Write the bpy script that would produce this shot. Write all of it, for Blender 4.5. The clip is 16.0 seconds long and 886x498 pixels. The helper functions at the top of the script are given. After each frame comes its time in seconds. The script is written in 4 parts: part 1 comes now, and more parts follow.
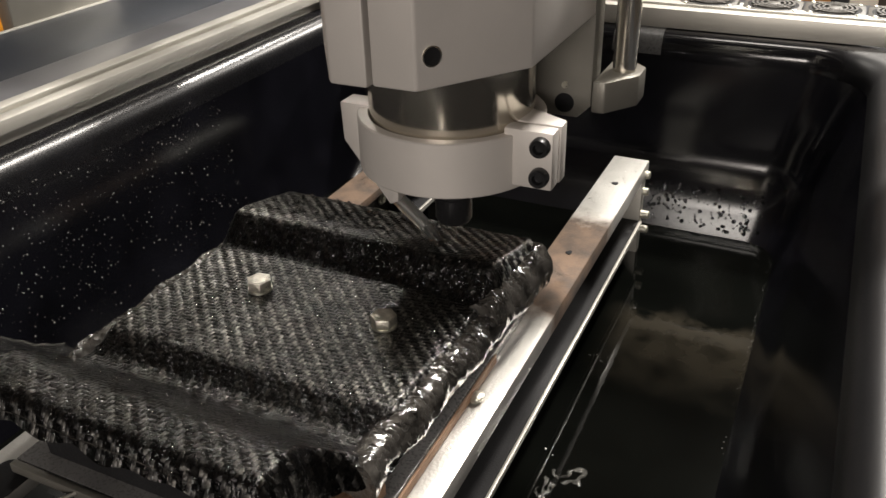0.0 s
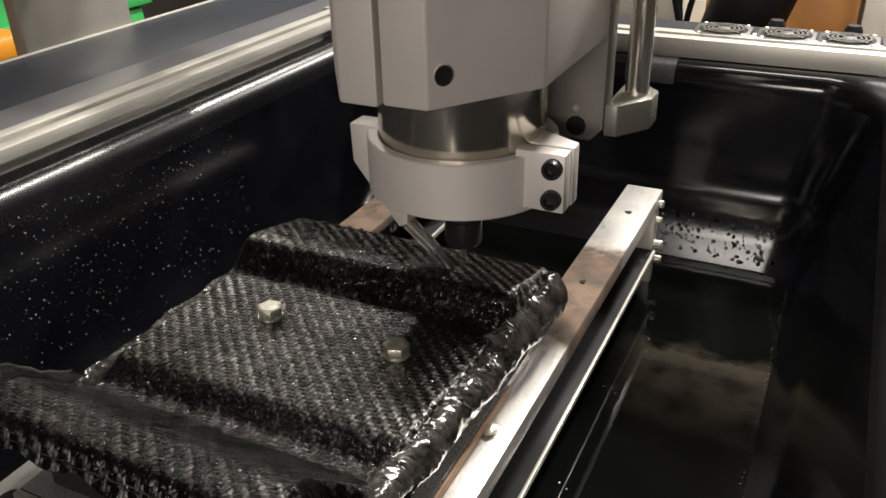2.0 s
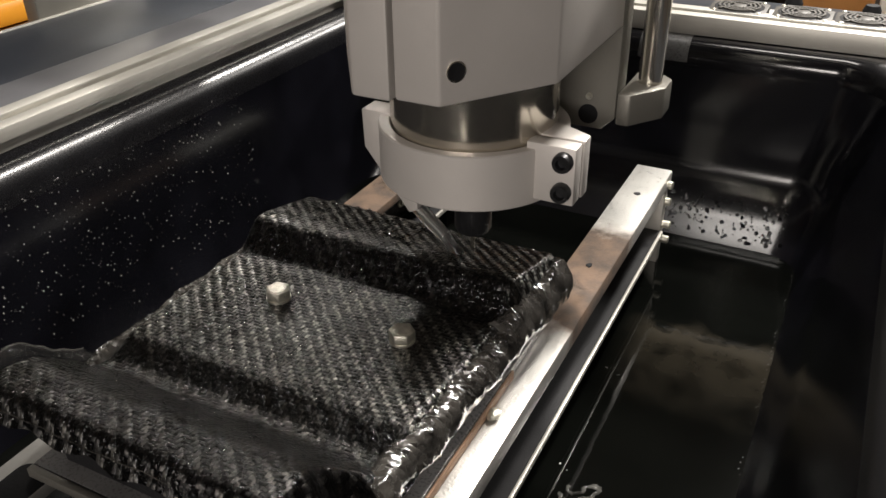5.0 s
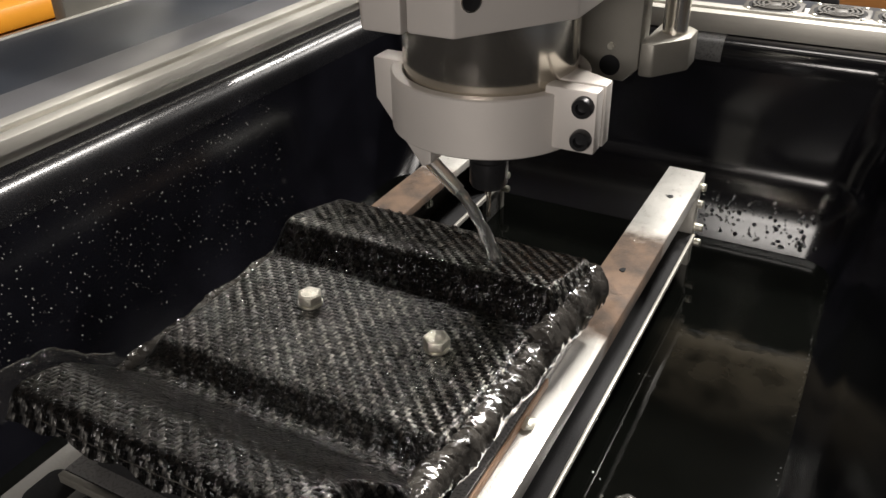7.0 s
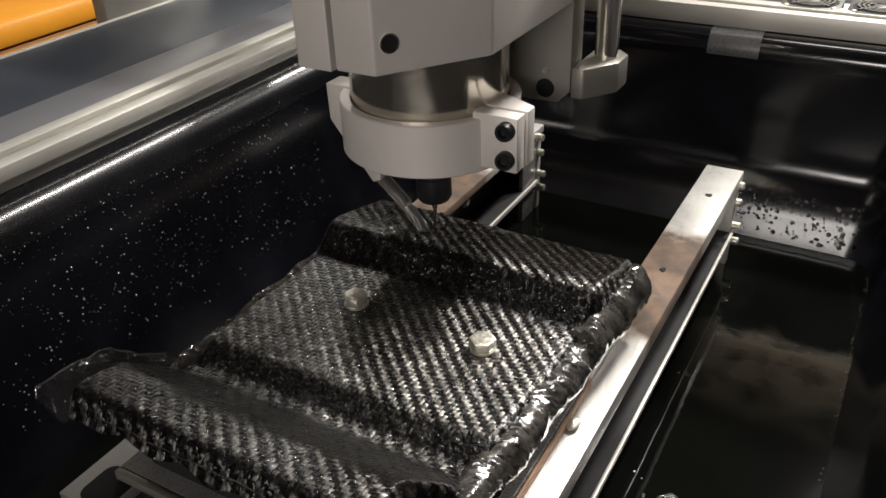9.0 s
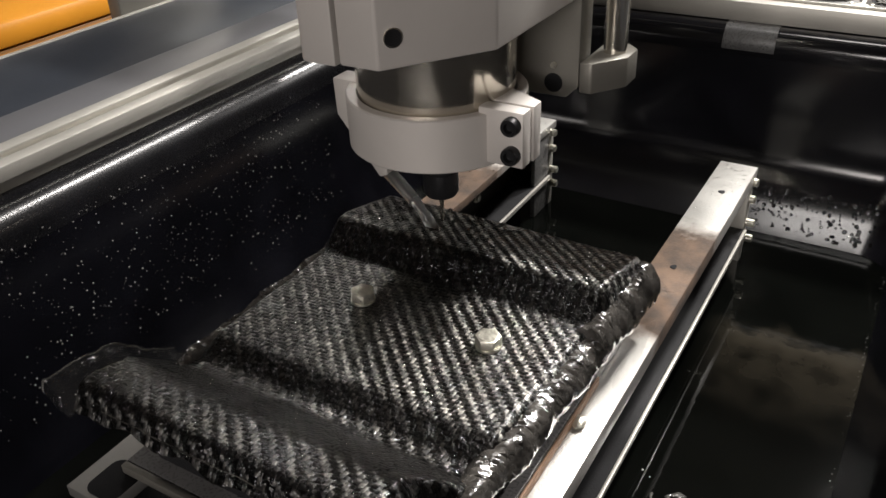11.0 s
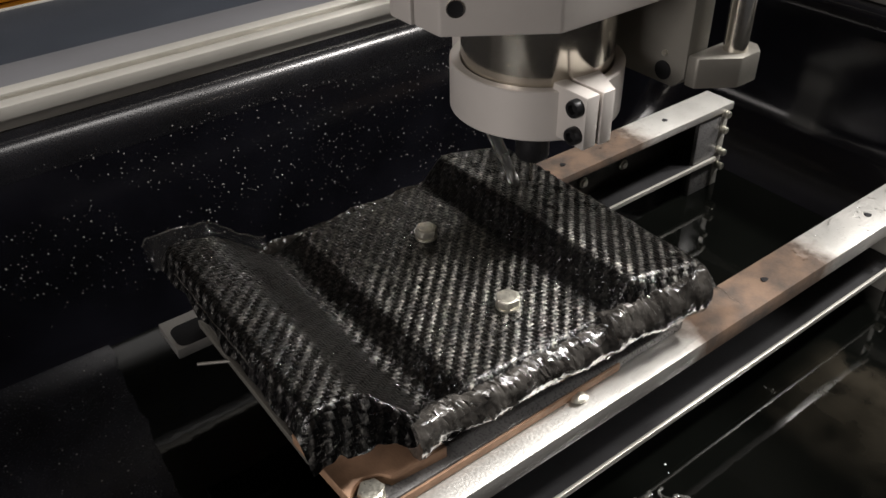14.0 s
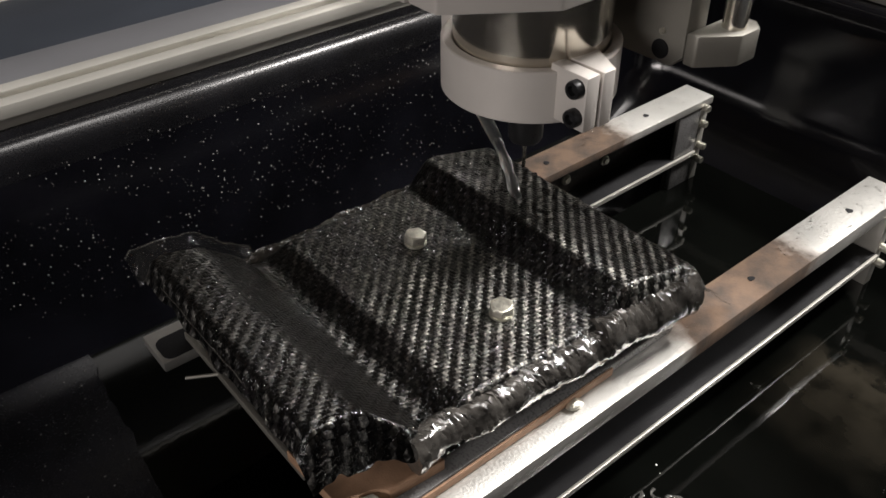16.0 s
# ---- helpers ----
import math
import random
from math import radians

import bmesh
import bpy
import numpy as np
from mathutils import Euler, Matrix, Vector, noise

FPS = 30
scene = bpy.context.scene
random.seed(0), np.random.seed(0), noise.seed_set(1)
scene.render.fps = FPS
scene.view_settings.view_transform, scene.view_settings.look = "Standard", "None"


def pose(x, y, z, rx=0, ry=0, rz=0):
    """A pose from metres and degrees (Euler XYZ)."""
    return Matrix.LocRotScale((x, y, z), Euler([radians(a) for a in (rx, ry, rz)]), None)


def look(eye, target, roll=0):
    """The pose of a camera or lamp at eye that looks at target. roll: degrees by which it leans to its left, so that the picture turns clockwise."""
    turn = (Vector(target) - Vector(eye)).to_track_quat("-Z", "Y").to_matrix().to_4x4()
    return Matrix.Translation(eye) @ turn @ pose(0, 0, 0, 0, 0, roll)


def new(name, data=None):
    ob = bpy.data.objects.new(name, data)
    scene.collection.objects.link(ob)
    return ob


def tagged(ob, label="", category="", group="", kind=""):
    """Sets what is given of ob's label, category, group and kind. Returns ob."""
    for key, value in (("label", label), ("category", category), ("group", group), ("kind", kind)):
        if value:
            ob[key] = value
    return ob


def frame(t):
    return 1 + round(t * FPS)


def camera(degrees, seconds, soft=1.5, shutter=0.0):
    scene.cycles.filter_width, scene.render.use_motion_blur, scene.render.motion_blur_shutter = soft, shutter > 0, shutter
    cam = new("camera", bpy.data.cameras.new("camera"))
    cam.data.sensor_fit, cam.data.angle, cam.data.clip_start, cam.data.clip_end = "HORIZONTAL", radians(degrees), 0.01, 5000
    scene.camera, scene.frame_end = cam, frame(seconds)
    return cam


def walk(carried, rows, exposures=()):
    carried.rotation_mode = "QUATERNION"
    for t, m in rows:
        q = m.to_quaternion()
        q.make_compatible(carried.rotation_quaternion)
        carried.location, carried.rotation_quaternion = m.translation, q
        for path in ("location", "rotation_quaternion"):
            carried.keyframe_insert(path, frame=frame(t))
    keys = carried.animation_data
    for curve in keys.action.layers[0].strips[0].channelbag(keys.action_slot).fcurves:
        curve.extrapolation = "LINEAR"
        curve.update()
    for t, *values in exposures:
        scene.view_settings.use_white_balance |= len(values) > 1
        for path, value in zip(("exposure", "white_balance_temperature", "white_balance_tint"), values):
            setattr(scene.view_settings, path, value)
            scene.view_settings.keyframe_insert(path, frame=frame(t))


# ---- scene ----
cam = camera(56.0, 16.0)
PATH = [
    (0, (0.116, -0.403, 0.242), (-0.644, 1.157, -0.754), -1.6),
    (0.5, (0.115, -0.403, 0.242), (-0.645, 1.169, -0.734), -1.4),
    (1, (0.115, -0.402, 0.239), (-0.654, 1.179, -0.714), -1.4),
    (1.5, (0.113, -0.401, 0.238), (-0.67, 1.184, -0.698), -1.4),
    (2, (0.111, -0.4, 0.239), (-0.676, 1.183, -0.696), -1.4),
    (2.5, (0.111, -0.401, 0.242), (-0.676, 1.183, -0.691), -1.3),
    (3, (0.111, -0.401, 0.243), (-0.669, 1.165, -0.725), -0.7),
    (3.5, (0.112, -0.401, 0.249), (-0.667, 1.147, -0.75), -0.4),
    (6, (0.107, -0.394, 0.251), (-0.687, 1.131, -0.77), -0.8),
    (6.5, (0.104, -0.394, 0.251), (-0.698, 1.126, -0.773), -0.8),
    (7, (0.1, -0.393, 0.251), (-0.721, 1.114, -0.776), -1.0),
    (7.5, (0.096, -0.395, 0.251), (-0.741, 1.103, -0.776), -1.3),
    (8, (0.093, -0.398, 0.255), (-0.771, 1.08, -0.779), -1.9),
    (8.5, (0.092, -0.397, 0.253), (-0.776, 1.08, -0.779), -2.0),
    (9, (0.093, -0.399, 0.256), (-0.776, 1.074, -0.781), -2.1),
    (11.3, (0.098, -0.393, 0.256), (-0.821, 1.038, -0.796), -2.8),
    (11.5, (0.103, -0.391, 0.255), (-0.852, 1.006, -0.81), -2.6),
    (12, (0.131, -0.381, 0.259), (-0.984, 0.87, -0.832), -3.3),
    (12.5, (0.146, -0.373, 0.257), (-1.06, 0.779, -0.847), -2.4),
    (13, (0.152, -0.363, 0.259), (-1.04, 0.79, -0.859), -1.5),
    (13.5, (0.182, -0.35, 0.275), (-1.118, 0.652, -0.868), -0.9),
    (14, (0.18, -0.345, 0.28), (-1.123, 0.61, -0.899), -1.3),
    (14.5, (0.169, -0.345, 0.284), (-1.092, 0.612, -0.938), -1.3),
    (15, (0.172, -0.347, 0.284), (-1.073, 0.614, -0.952), -1.5),
    (15.5, (0.17, -0.346, 0.286), (-1.069, 0.617, -0.954), -1.3),
    (16, (0.165, -0.347, 0.287), (-1.071, 0.653, -0.927), -0.6),
]
walk(cam, [(t, look(eye, target, roll)) for t, eye, target, roll in PATH], [(0, 0.07, 6500, 10), (6, 0.02, 6350, 10), (9, -0.05, 6300, 10), (12, -0.09, 6200, 11), (16, -0.09, 6200, 11)])


# ---- light ----
world = bpy.data.worlds.new("world")
scene.world = world
world.use_nodes = True
world.node_tree.nodes["Background"].inputs[0].default_value = (0.9, 0.85, 0.78, 1)
world.node_tree.nodes["Background"].inputs[1].default_value = 0.02
scene.view_settings.exposure = 0.0


def unseen_lamp(at, target, w, h, power, colour):
    data = bpy.data.lights.new("unseen_lamp_light", "AREA")
    data.shape, data.size, data.size_y, data.energy, data.color = "RECTANGLE", w, h, power, colour
    ob = new("unseen_lamp_light", data)
    ob.matrix_world = look(at, target)
    return ob


# lamps out of view, set to match shadows and highlights
unseen_lamp((0.34, 0.75, 1.6), (-0.1, 0.0, 0), 0.22, 0.14, 32, (1.0, 0.93, 0.85))
unseen_lamp((0.02, 0.05, 1.62), (0.02, 0.05, 0), 0.5, 0.3, 7, (1.0, 0.93, 0.85))
unseen_lamp((0.9, 2.4, 1.25), (-0.06, -0.10, 0.03), 0.2, 0.14, 42, (1.0, 0.94, 0.86))
unseen_lamp((0.27, 1.45, 1.55), (-0.1, -0.1, 0.03), 0.16, 0.12, 55, (1.0, 0.94, 0.86))
# weak fill added from the left for the weave
unseen_lamp((-1.3, 1.50, 1.55), (-0.06, -0.15, 0.03), 0.16, 0.12, 9, (1.0, 0.94, 0.86))
# low fill added in front to brighten the spindle head
unseen_lamp((0.3, -2.30, 0.62), (-0.03, -0.1, 0.12), 1.1, 0.3, 26, (1.0, 0.91, 0.83))


# ---- materials ----
def material(name, colour, rough=0.5, metal=0.0, vary=0.25, scale=60, bump=0.1, fine=900, coat=0.0, depth=0.0005, rv=0.08):
    """A surface with two sizes of variation, in metres of the place."""
    m = bpy.data.materials.new(name)
    m.use_nodes = True
    nt = m.node_tree
    b = nt.nodes["Principled BSDF"]
    tc = nt.nodes.new("ShaderNodeTexCoord")
    big, small = nt.nodes.new("ShaderNodeTexNoise"), nt.nodes.new("ShaderNodeTexNoise")
    big.inputs["Scale"].default_value, small.inputs["Scale"].default_value = scale, fine
    big.inputs["Detail"].default_value, small.inputs["Detail"].default_value = 6, 3
    for n in (big, small):
        nt.links.new(tc.outputs["Object"], n.inputs["Vector"])
    ramp = nt.nodes.new("ShaderNodeMapRange")
    ramp.inputs["From Min"].default_value, ramp.inputs["From Max"].default_value = 0.3, 0.7
    ramp.inputs["To Min"].default_value, ramp.inputs["To Max"].default_value = 1 - vary, 1 + vary
    nt.links.new(big.outputs["Fac"], ramp.inputs["Value"])
    mul = nt.nodes.new("ShaderNodeVectorMath")
    mul.operation = "SCALE"
    mul.inputs[0].default_value = colour
    nt.links.new(ramp.outputs["Result"], mul.inputs["Scale"])
    last = mul.outputs["Vector"]
    nt.links.new(last, b.inputs["Base Color"])
    rr = nt.nodes.new("ShaderNodeMapRange")
    rr.inputs["From Min"].default_value, rr.inputs["From Max"].default_value = 0.3, 0.7
    rr.inputs["To Min"].default_value, rr.inputs["To Max"].default_value = max(0.02, rough - rv), min(1, rough + rv)
    nt.links.new(small.outputs["Fac"], rr.inputs["Value"])
    nt.links.new(rr.outputs["Result"], b.inputs["Roughness"])
    b.inputs["Metallic"].default_value = metal
    b.inputs["Coat Weight"].default_value = coat
    b.inputs["Coat Roughness"].default_value = 0.08
    if bump:
        bp = nt.nodes.new("ShaderNodeBump")
        bp.inputs["Strength"].default_value, bp.inputs["Distance"].default_value = bump, depth
        nt.links.new(small.outputs["Fac"], bp.inputs["Height"])
        nt.links.new(bp.outputs["Normal"], b.inputs["Normal"])
    return m


def carbon_material():
    """Black two-by-two twill under wet film: tows 1.9 mm wide along x and y, whose fibres shine across their run."""
    m = bpy.data.materials.new("carbon_twill")
    m.use_nodes = True
    nt = m.node_tree
    b = nt.nodes["Principled BSDF"]

    def calc(op, *args):
        n = nt.nodes.new("ShaderNodeMath")
        n.operation = op
        for k, v in enumerate(args):
            if isinstance(v, (int, float)):
                n.inputs[k].default_value = v
            else:
                nt.links.new(v, n.inputs[k])
        return n.outputs[0]

    def cloud(scale, detail):
        n = nt.nodes.new("ShaderNodeTexNoise")
        n.inputs["Scale"].default_value, n.inputs["Detail"].default_value = scale, detail
        nt.links.new(tc.outputs["Object"], n.inputs["Vector"])
        return n.outputs["Fac"]

    def span(v, a, c, lo, hi):
        n = nt.nodes.new("ShaderNodeMapRange")
        for key, val in (("From Min", a), ("From Max", c), ("To Min", lo), ("To Max", hi)):
            n.inputs[key].default_value = val
        nt.links.new(v, n.inputs["Value"])
        return n.outputs["Result"]

    def choose(f, a, c):
        return calc("ADD", calc("MULTIPLY", a, calc("SUBTRACT", 1.0, f)), calc("MULTIPLY", c, f))

    tc = nt.nodes.new("ShaderNodeTexCoord")
    sep = nt.nodes.new("ShaderNodeSeparateXYZ")
    nt.links.new(tc.outputs["Object"], sep.inputs[0])
    shift = calc("MULTIPLY", calc("SUBTRACT", cloud(90, 2), 0.5), 0.0022)
    u = calc("DIVIDE", calc("ADD", sep.outputs[0], shift), TOW)
    v = calc("DIVIDE", calc("SUBTRACT", sep.outputs[1], shift), TOW)
    k = calc("FLOORED_MODULO", calc("ADD", calc("FLOOR", u), calc("FLOOR", v)), 4.0)
    warp = calc("LESS_THAN", k, 1.5)
    fu, fv = calc("FRACT", u), calc("FRACT", v)
    # along the float of two cells, and across the tow
    along = choose(warp, calc("MULTIPLY", calc("ADD", calc("SUBTRACT", k, 2.0), fu), 0.5), calc("MULTIPLY", calc("ADD", k, fv), 0.5))
    across = choose(warp, fv, fu)
    crown = calc("MULTIPLY", calc("MULTIPLY", along, calc("SUBTRACT", 1.0, along)), 4.0)
    round_off = calc("MULTIPLY", calc("MULTIPLY", across, calc("SUBTRACT", 1.0, across)), 4.0)
    fibre = cloud(1700, 2)
    hgt = calc("ADD", calc("ADD", calc("MULTIPLY", crown, 0.55), calc("POWER", round_off, 0.5)), calc("MULTIPLY", fibre, 0.12))
    gap = calc("MULTIPLY", calc("SMOOTH_MIN", calc("MULTIPLY", round_off, 2.2), 1.0, 0.3), calc("SMOOTH_MIN", calc("MULTIPLY", crown, 2.2), 1.0, 0.3))
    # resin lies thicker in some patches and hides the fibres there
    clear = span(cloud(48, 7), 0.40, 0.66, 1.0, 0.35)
    # over the film-covered hump at the open end weak sheen is painted darker
    dimmed = span(calc("ADD", sep.outputs[1], calc("MULTIPLY", calc("SUBTRACT", cloud(60, 5), 0.5), 0.07)), -0.216, -0.198, 0.30, 1.0)
    # film bridges the step; its shaded face is painted darker in the tow colour
    step_dist = calc("ABSOLUTE", calc("ADD", calc("ADD", sep.outputs[1], 0.1165), calc("MULTIPLY", calc("SUBTRACT", cloud(70, 5), 0.5), 0.012)))
    dimmed = calc("MULTIPLY", dimmed, span(step_dist, 0.006, 0.0095, 0.25, 1.0))
    clear = calc("MULTIPLY", clear, dimmed)
    # tows that run across get darker colour in place of their weaker sheen
    clear = calc("MULTIPLY", clear, calc("MULTIPLY_ADD", warp, 0.72, 0.28))
    # beads and pits in the film break up single tows
    clear = calc("MULTIPLY", clear, span(cloud(430, 4), 0.42, 0.52, 1.0, 0.22))
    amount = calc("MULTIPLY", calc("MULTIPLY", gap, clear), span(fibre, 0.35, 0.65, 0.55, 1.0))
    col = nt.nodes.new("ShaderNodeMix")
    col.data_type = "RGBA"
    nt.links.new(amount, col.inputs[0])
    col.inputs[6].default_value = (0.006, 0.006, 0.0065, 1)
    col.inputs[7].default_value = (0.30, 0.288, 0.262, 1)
    nt.links.new(col.outputs[2], b.inputs["Base Color"])
    # sheen spreads across the fibres: along x on tows that run along y, and the other way round
    tan = nt.nodes.new("ShaderNodeCombineXYZ")
    nt.links.new(warp, tan.inputs[0])
    nt.links.new(calc("SUBTRACT", 1.0, warp), tan.inputs[1])
    nt.links.new(tan.outputs[0], b.inputs["Tangent"])
    b.inputs["Anisotropic"].default_value = 0.92
    b.inputs["Roughness"].default_value = 0.35
    b1, b2 = nt.nodes.new("ShaderNodeBump"), nt.nodes.new("ShaderNodeBump")
    b1.inputs["Strength"].default_value, b1.inputs["Distance"].default_value = 0.6, 0.0003
    b2.inputs["Strength"].default_value, b2.inputs["Distance"].default_value = 1.0, 0.0011
    nt.links.new(hgt, b1.inputs["Height"])
    nt.links.new(calc("ADD", cloud(520, 3), calc("MULTIPLY", cloud(120, 2), 1.5)), b2.inputs["Height"])
    nt.links.new(b1.outputs["Normal"], b.inputs["Normal"])
    nt.links.new(b2.outputs["Normal"], b.inputs["Coat Normal"])
    b.inputs["Metallic"].default_value = 0.95
    b.inputs["Coat Weight"].default_value = 0.8
    b.inputs["Coat Roughness"].default_value = 0.05
    return m


TOW = 0.0019


def rail_material():
    """Milled aluminium with a brown dried crust where cutting dust settled; the band's dark tone is partly painted
    gantry shade.
    """
    m = material("milled_aluminium", (0.55, 0.54, 0.51), 0.42, 0.75, 0.12, 40, 0.25, 700)
    nt = m.node_tree
    b = nt.nodes["Principled BSDF"]
    tc = nt.nodes.new("ShaderNodeTexCoord")
    sep = nt.nodes.new("ShaderNodeSeparateXYZ")
    nt.links.new(tc.outputs["Object"], sep.inputs[0])
    no = nt.nodes.new("ShaderNodeTexNoise")
    no.inputs["Scale"].default_value, no.inputs["Detail"].default_value = 55, 8
    nt.links.new(tc.outputs["Object"], no.inputs["Vector"])
    band = nt.nodes.new("ShaderNodeMath")
    band.operation = "ABSOLUTE"
    off = nt.nodes.new("ShaderNodeMath")
    off.operation = "ADD"
    off.inputs[1].default_value = 0.012
    nt.links.new(sep.outputs[1], off.inputs[0])
    nt.links.new(off.outputs[0], band.inputs[0])
    add = nt.nodes.new("ShaderNodeMath")
    add.operation = "MULTIPLY_ADD"
    add.inputs[1].default_value = 0.05
    nt.links.new(no.outputs["Fac"], add.inputs[0])
    nt.links.new(band.outputs[0], add.inputs[2])
    mr = nt.nodes.new("ShaderNodeMapRange")
    mr.inputs["From Min"].default_value, mr.inputs["From Max"].default_value = 0.072, 0.094
    mr.inputs["To Min"].default_value, mr.inputs["To Max"].default_value = 0.95, 0
    nt.links.new(add.outputs[0], mr.inputs["Value"])
    mix = nt.nodes.new("ShaderNodeMix")
    mix.data_type = "RGBA"
    old = b.inputs["Base Color"].links[0].from_socket
    nt.links.new(mr.outputs["Result"], mix.inputs[0])
    nt.links.new(old, mix.inputs[6])
    rr = nt.nodes.new("ShaderNodeValToRGB")
    rr.color_ramp.elements[0].color, rr.color_ramp.elements[1].color = (0.045, 0.026, 0.015, 1), (0.150, 0.085, 0.046, 1)
    rr.color_ramp.elements[0].position, rr.color_ramp.elements[1].position = 0.35, 0.6
    nt.links.new(no.outputs["Fac"], rr.inputs[0])
    nt.links.new(rr.outputs[0], mix.inputs[7])
    nt.links.new(mix.outputs[2], b.inputs["Base Color"])
    inv = nt.nodes.new("ShaderNodeMath")
    inv.operation = "MULTIPLY_ADD"
    inv.inputs[1].default_value, inv.inputs[2].default_value = -0.7, 0.75
    nt.links.new(mr.outputs["Result"], inv.inputs[0])
    nt.links.new(inv.outputs[0], b.inputs["Metallic"])
    dull = nt.nodes.new("ShaderNodeMath")
    dull.operation = "MULTIPLY_ADD"
    dull.inputs[1].default_value = 0.4
    nt.links.new(mr.outputs["Result"], dull.inputs[0])
    nt.links.new(b.inputs["Roughness"].links[0].from_socket, dull.inputs[2])
    nt.links.new(dull.outputs[0], b.inputs["Roughness"])
    return m


def glass_material(name, colour, rough=0.02, ior=1.33):
    m = bpy.data.materials.new(name)
    m.use_nodes = True
    b = m.node_tree.nodes["Principled BSDF"]
    b.inputs["Base Color"].default_value = (*colour, 1)
    b.inputs["Transmission Weight"].default_value = 1
    b.inputs["Roughness"].default_value, b.inputs["IOR"].default_value = rough, ior
    return m


def water_material():
    m = bpy.data.materials.new("murky_water")
    m.use_nodes = True
    nt = m.node_tree
    b = nt.nodes["Principled BSDF"]
    tc, n1 = nt.nodes.new("ShaderNodeTexCoord"), nt.nodes.new("ShaderNodeTexNoise")
    n1.inputs["Scale"].default_value, n1.inputs["Detail"].default_value = 22, 5
    nt.links.new(tc.outputs["Object"], n1.inputs["Vector"])
    r = nt.nodes.new("ShaderNodeValToRGB")
    r.color_ramp.elements[0].color, r.color_ramp.elements[1].color = (0.0008, 0.0009, 0.0008, 1), (0.0034, 0.0038, 0.0032, 1)
    nt.links.new(n1.outputs["Fac"], r.inputs[0])
    # brown silt on the bottom, with a curling edge and some reflection painted in
    sep, edge = nt.nodes.new("ShaderNodeSeparateXYZ"), nt.nodes.new("ShaderNodeTexNoise")
    edge.inputs["Scale"].default_value, edge.inputs["Detail"].default_value = 45, 7
    nt.links.new(tc.outputs["Object"], sep.inputs[0])
    nt.links.new(tc.outputs["Object"], edge.inputs["Vector"])

    def calc(op, *args):
        n = nt.nodes.new("ShaderNodeMath")
        n.operation = op
        for k, v in enumerate(args):
            if isinstance(v, (int, float)):
                n.inputs[k].default_value = v
            else:
                nt.links.new(v, n.inputs[k])
        return n.outputs[0]

    def step(v, lo, hi):
        n = nt.nodes.new("ShaderNodeMapRange")
        n.interpolation_type = "SMOOTHSTEP"
        n.inputs["From Min"].default_value, n.inputs["From Max"].default_value = lo, hi
        nt.links.new(v, n.inputs["Value"])
        return n.outputs["Result"]

    ragged = calc("ADD", sep.outputs[1], calc("MULTIPLY", calc("SUBTRACT", edge.outputs["Fac"], 0.5), 0.05))
    silt_glare = calc("MULTIPLY", calc("MULTIPLY", step(ragged, 0.066, 0.056), step(ragged, -0.030, 0.050)), step(sep.outputs[0], 0.008, 0.04))
    silt_glare = calc("MULTIPLY", silt_glare, step(edge.outputs["Fac"], 0.15, 0.6))
    tint = nt.nodes.new("ShaderNodeMix")
    tint.data_type = "RGBA"
    nt.links.new(silt_glare, tint.inputs[0])
    nt.links.new(r.outputs[0], tint.inputs[6])
    tint.inputs[7].default_value = (0.024, 0.021, 0.0155, 1)
    nt.links.new(tint.outputs[2], b.inputs["Base Color"])
    bp = nt.nodes.new("ShaderNodeBump")
    bp.inputs["Strength"].default_value, bp.inputs["Distance"].default_value = 0.2, 0.001
    nt.links.new(n1.outputs["Fac"], bp.inputs["Height"])
    nt.links.new(bp.outputs["Normal"], b.inputs["Normal"])
    b.inputs["Roughness"].default_value, b.inputs["IOR"].default_value = 0.05, 1.33
    return m


def rim_material():
    """Glossy black plastic, dulled by fine spray along the side of the part."""
    m = material("scuffed_black_plastic", (0.004, 0.004, 0.005), 0.12, 0, 0.3, 30, 0.05, 1200, depth=0.0002, rv=0.03)
    nt = m.node_tree
    b = nt.nodes["Principled BSDF"]
    tc, sep, add = nt.nodes.new("ShaderNodeTexCoord"), nt.nodes.new("ShaderNodeSeparateXYZ"), nt.nodes.new("ShaderNodeMath")
    spray = nt.nodes.new("ShaderNodeMapRange")
    nt.links.new(tc.outputs["Object"], sep.inputs[0])
    for key, val in (("From Min", -0.16), ("From Max", -0.22), ("To Min", 0.0), ("To Max", 0.15)):
        spray.inputs[key].default_value = val
    nt.links.new(sep.outputs[0], spray.inputs["Value"])
    other, both = nt.nodes.new("ShaderNodeMapRange"), nt.nodes.new("ShaderNodeMath")
    for key, val in (("From Min", 0.11), ("From Max", 0.14), ("To Min", 0.0), ("To Max", 0.33)):
        other.inputs[key].default_value = val
    nt.links.new(sep.outputs[0], other.inputs["Value"])
    nt.links.new(other.outputs["Result"], both.inputs[0])
    nt.links.new(b.inputs["Roughness"].links[0].from_socket, both.inputs[1])
    nt.links.new(both.outputs[0], add.inputs[0])
    nt.links.new(spray.outputs["Result"], add.inputs[1])
    nt.links.new(add.outputs[0], b.inputs["Roughness"])
    return m


TUB = material("black_plastic", (0.0032, 0.0032, 0.0046), 0.16, 0, 0.3, 30, 0.05, 1200, depth=0.0002, rv=0.03)
RIM = rim_material()
FLOORGREY = material("scratched_black_plastic", (0.0045, 0.0045, 0.006), 0.24, 0, 0.4, 60, 0.05, 900, depth=0.0003, rv=0.05)
WATER = water_material()
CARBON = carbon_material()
RAIL = rail_material()
ALU = material("bare_aluminium", (0.47, 0.455, 0.415), 0.46, 0.6, 0.06, 30, 0.03, 900, rv=0.03)
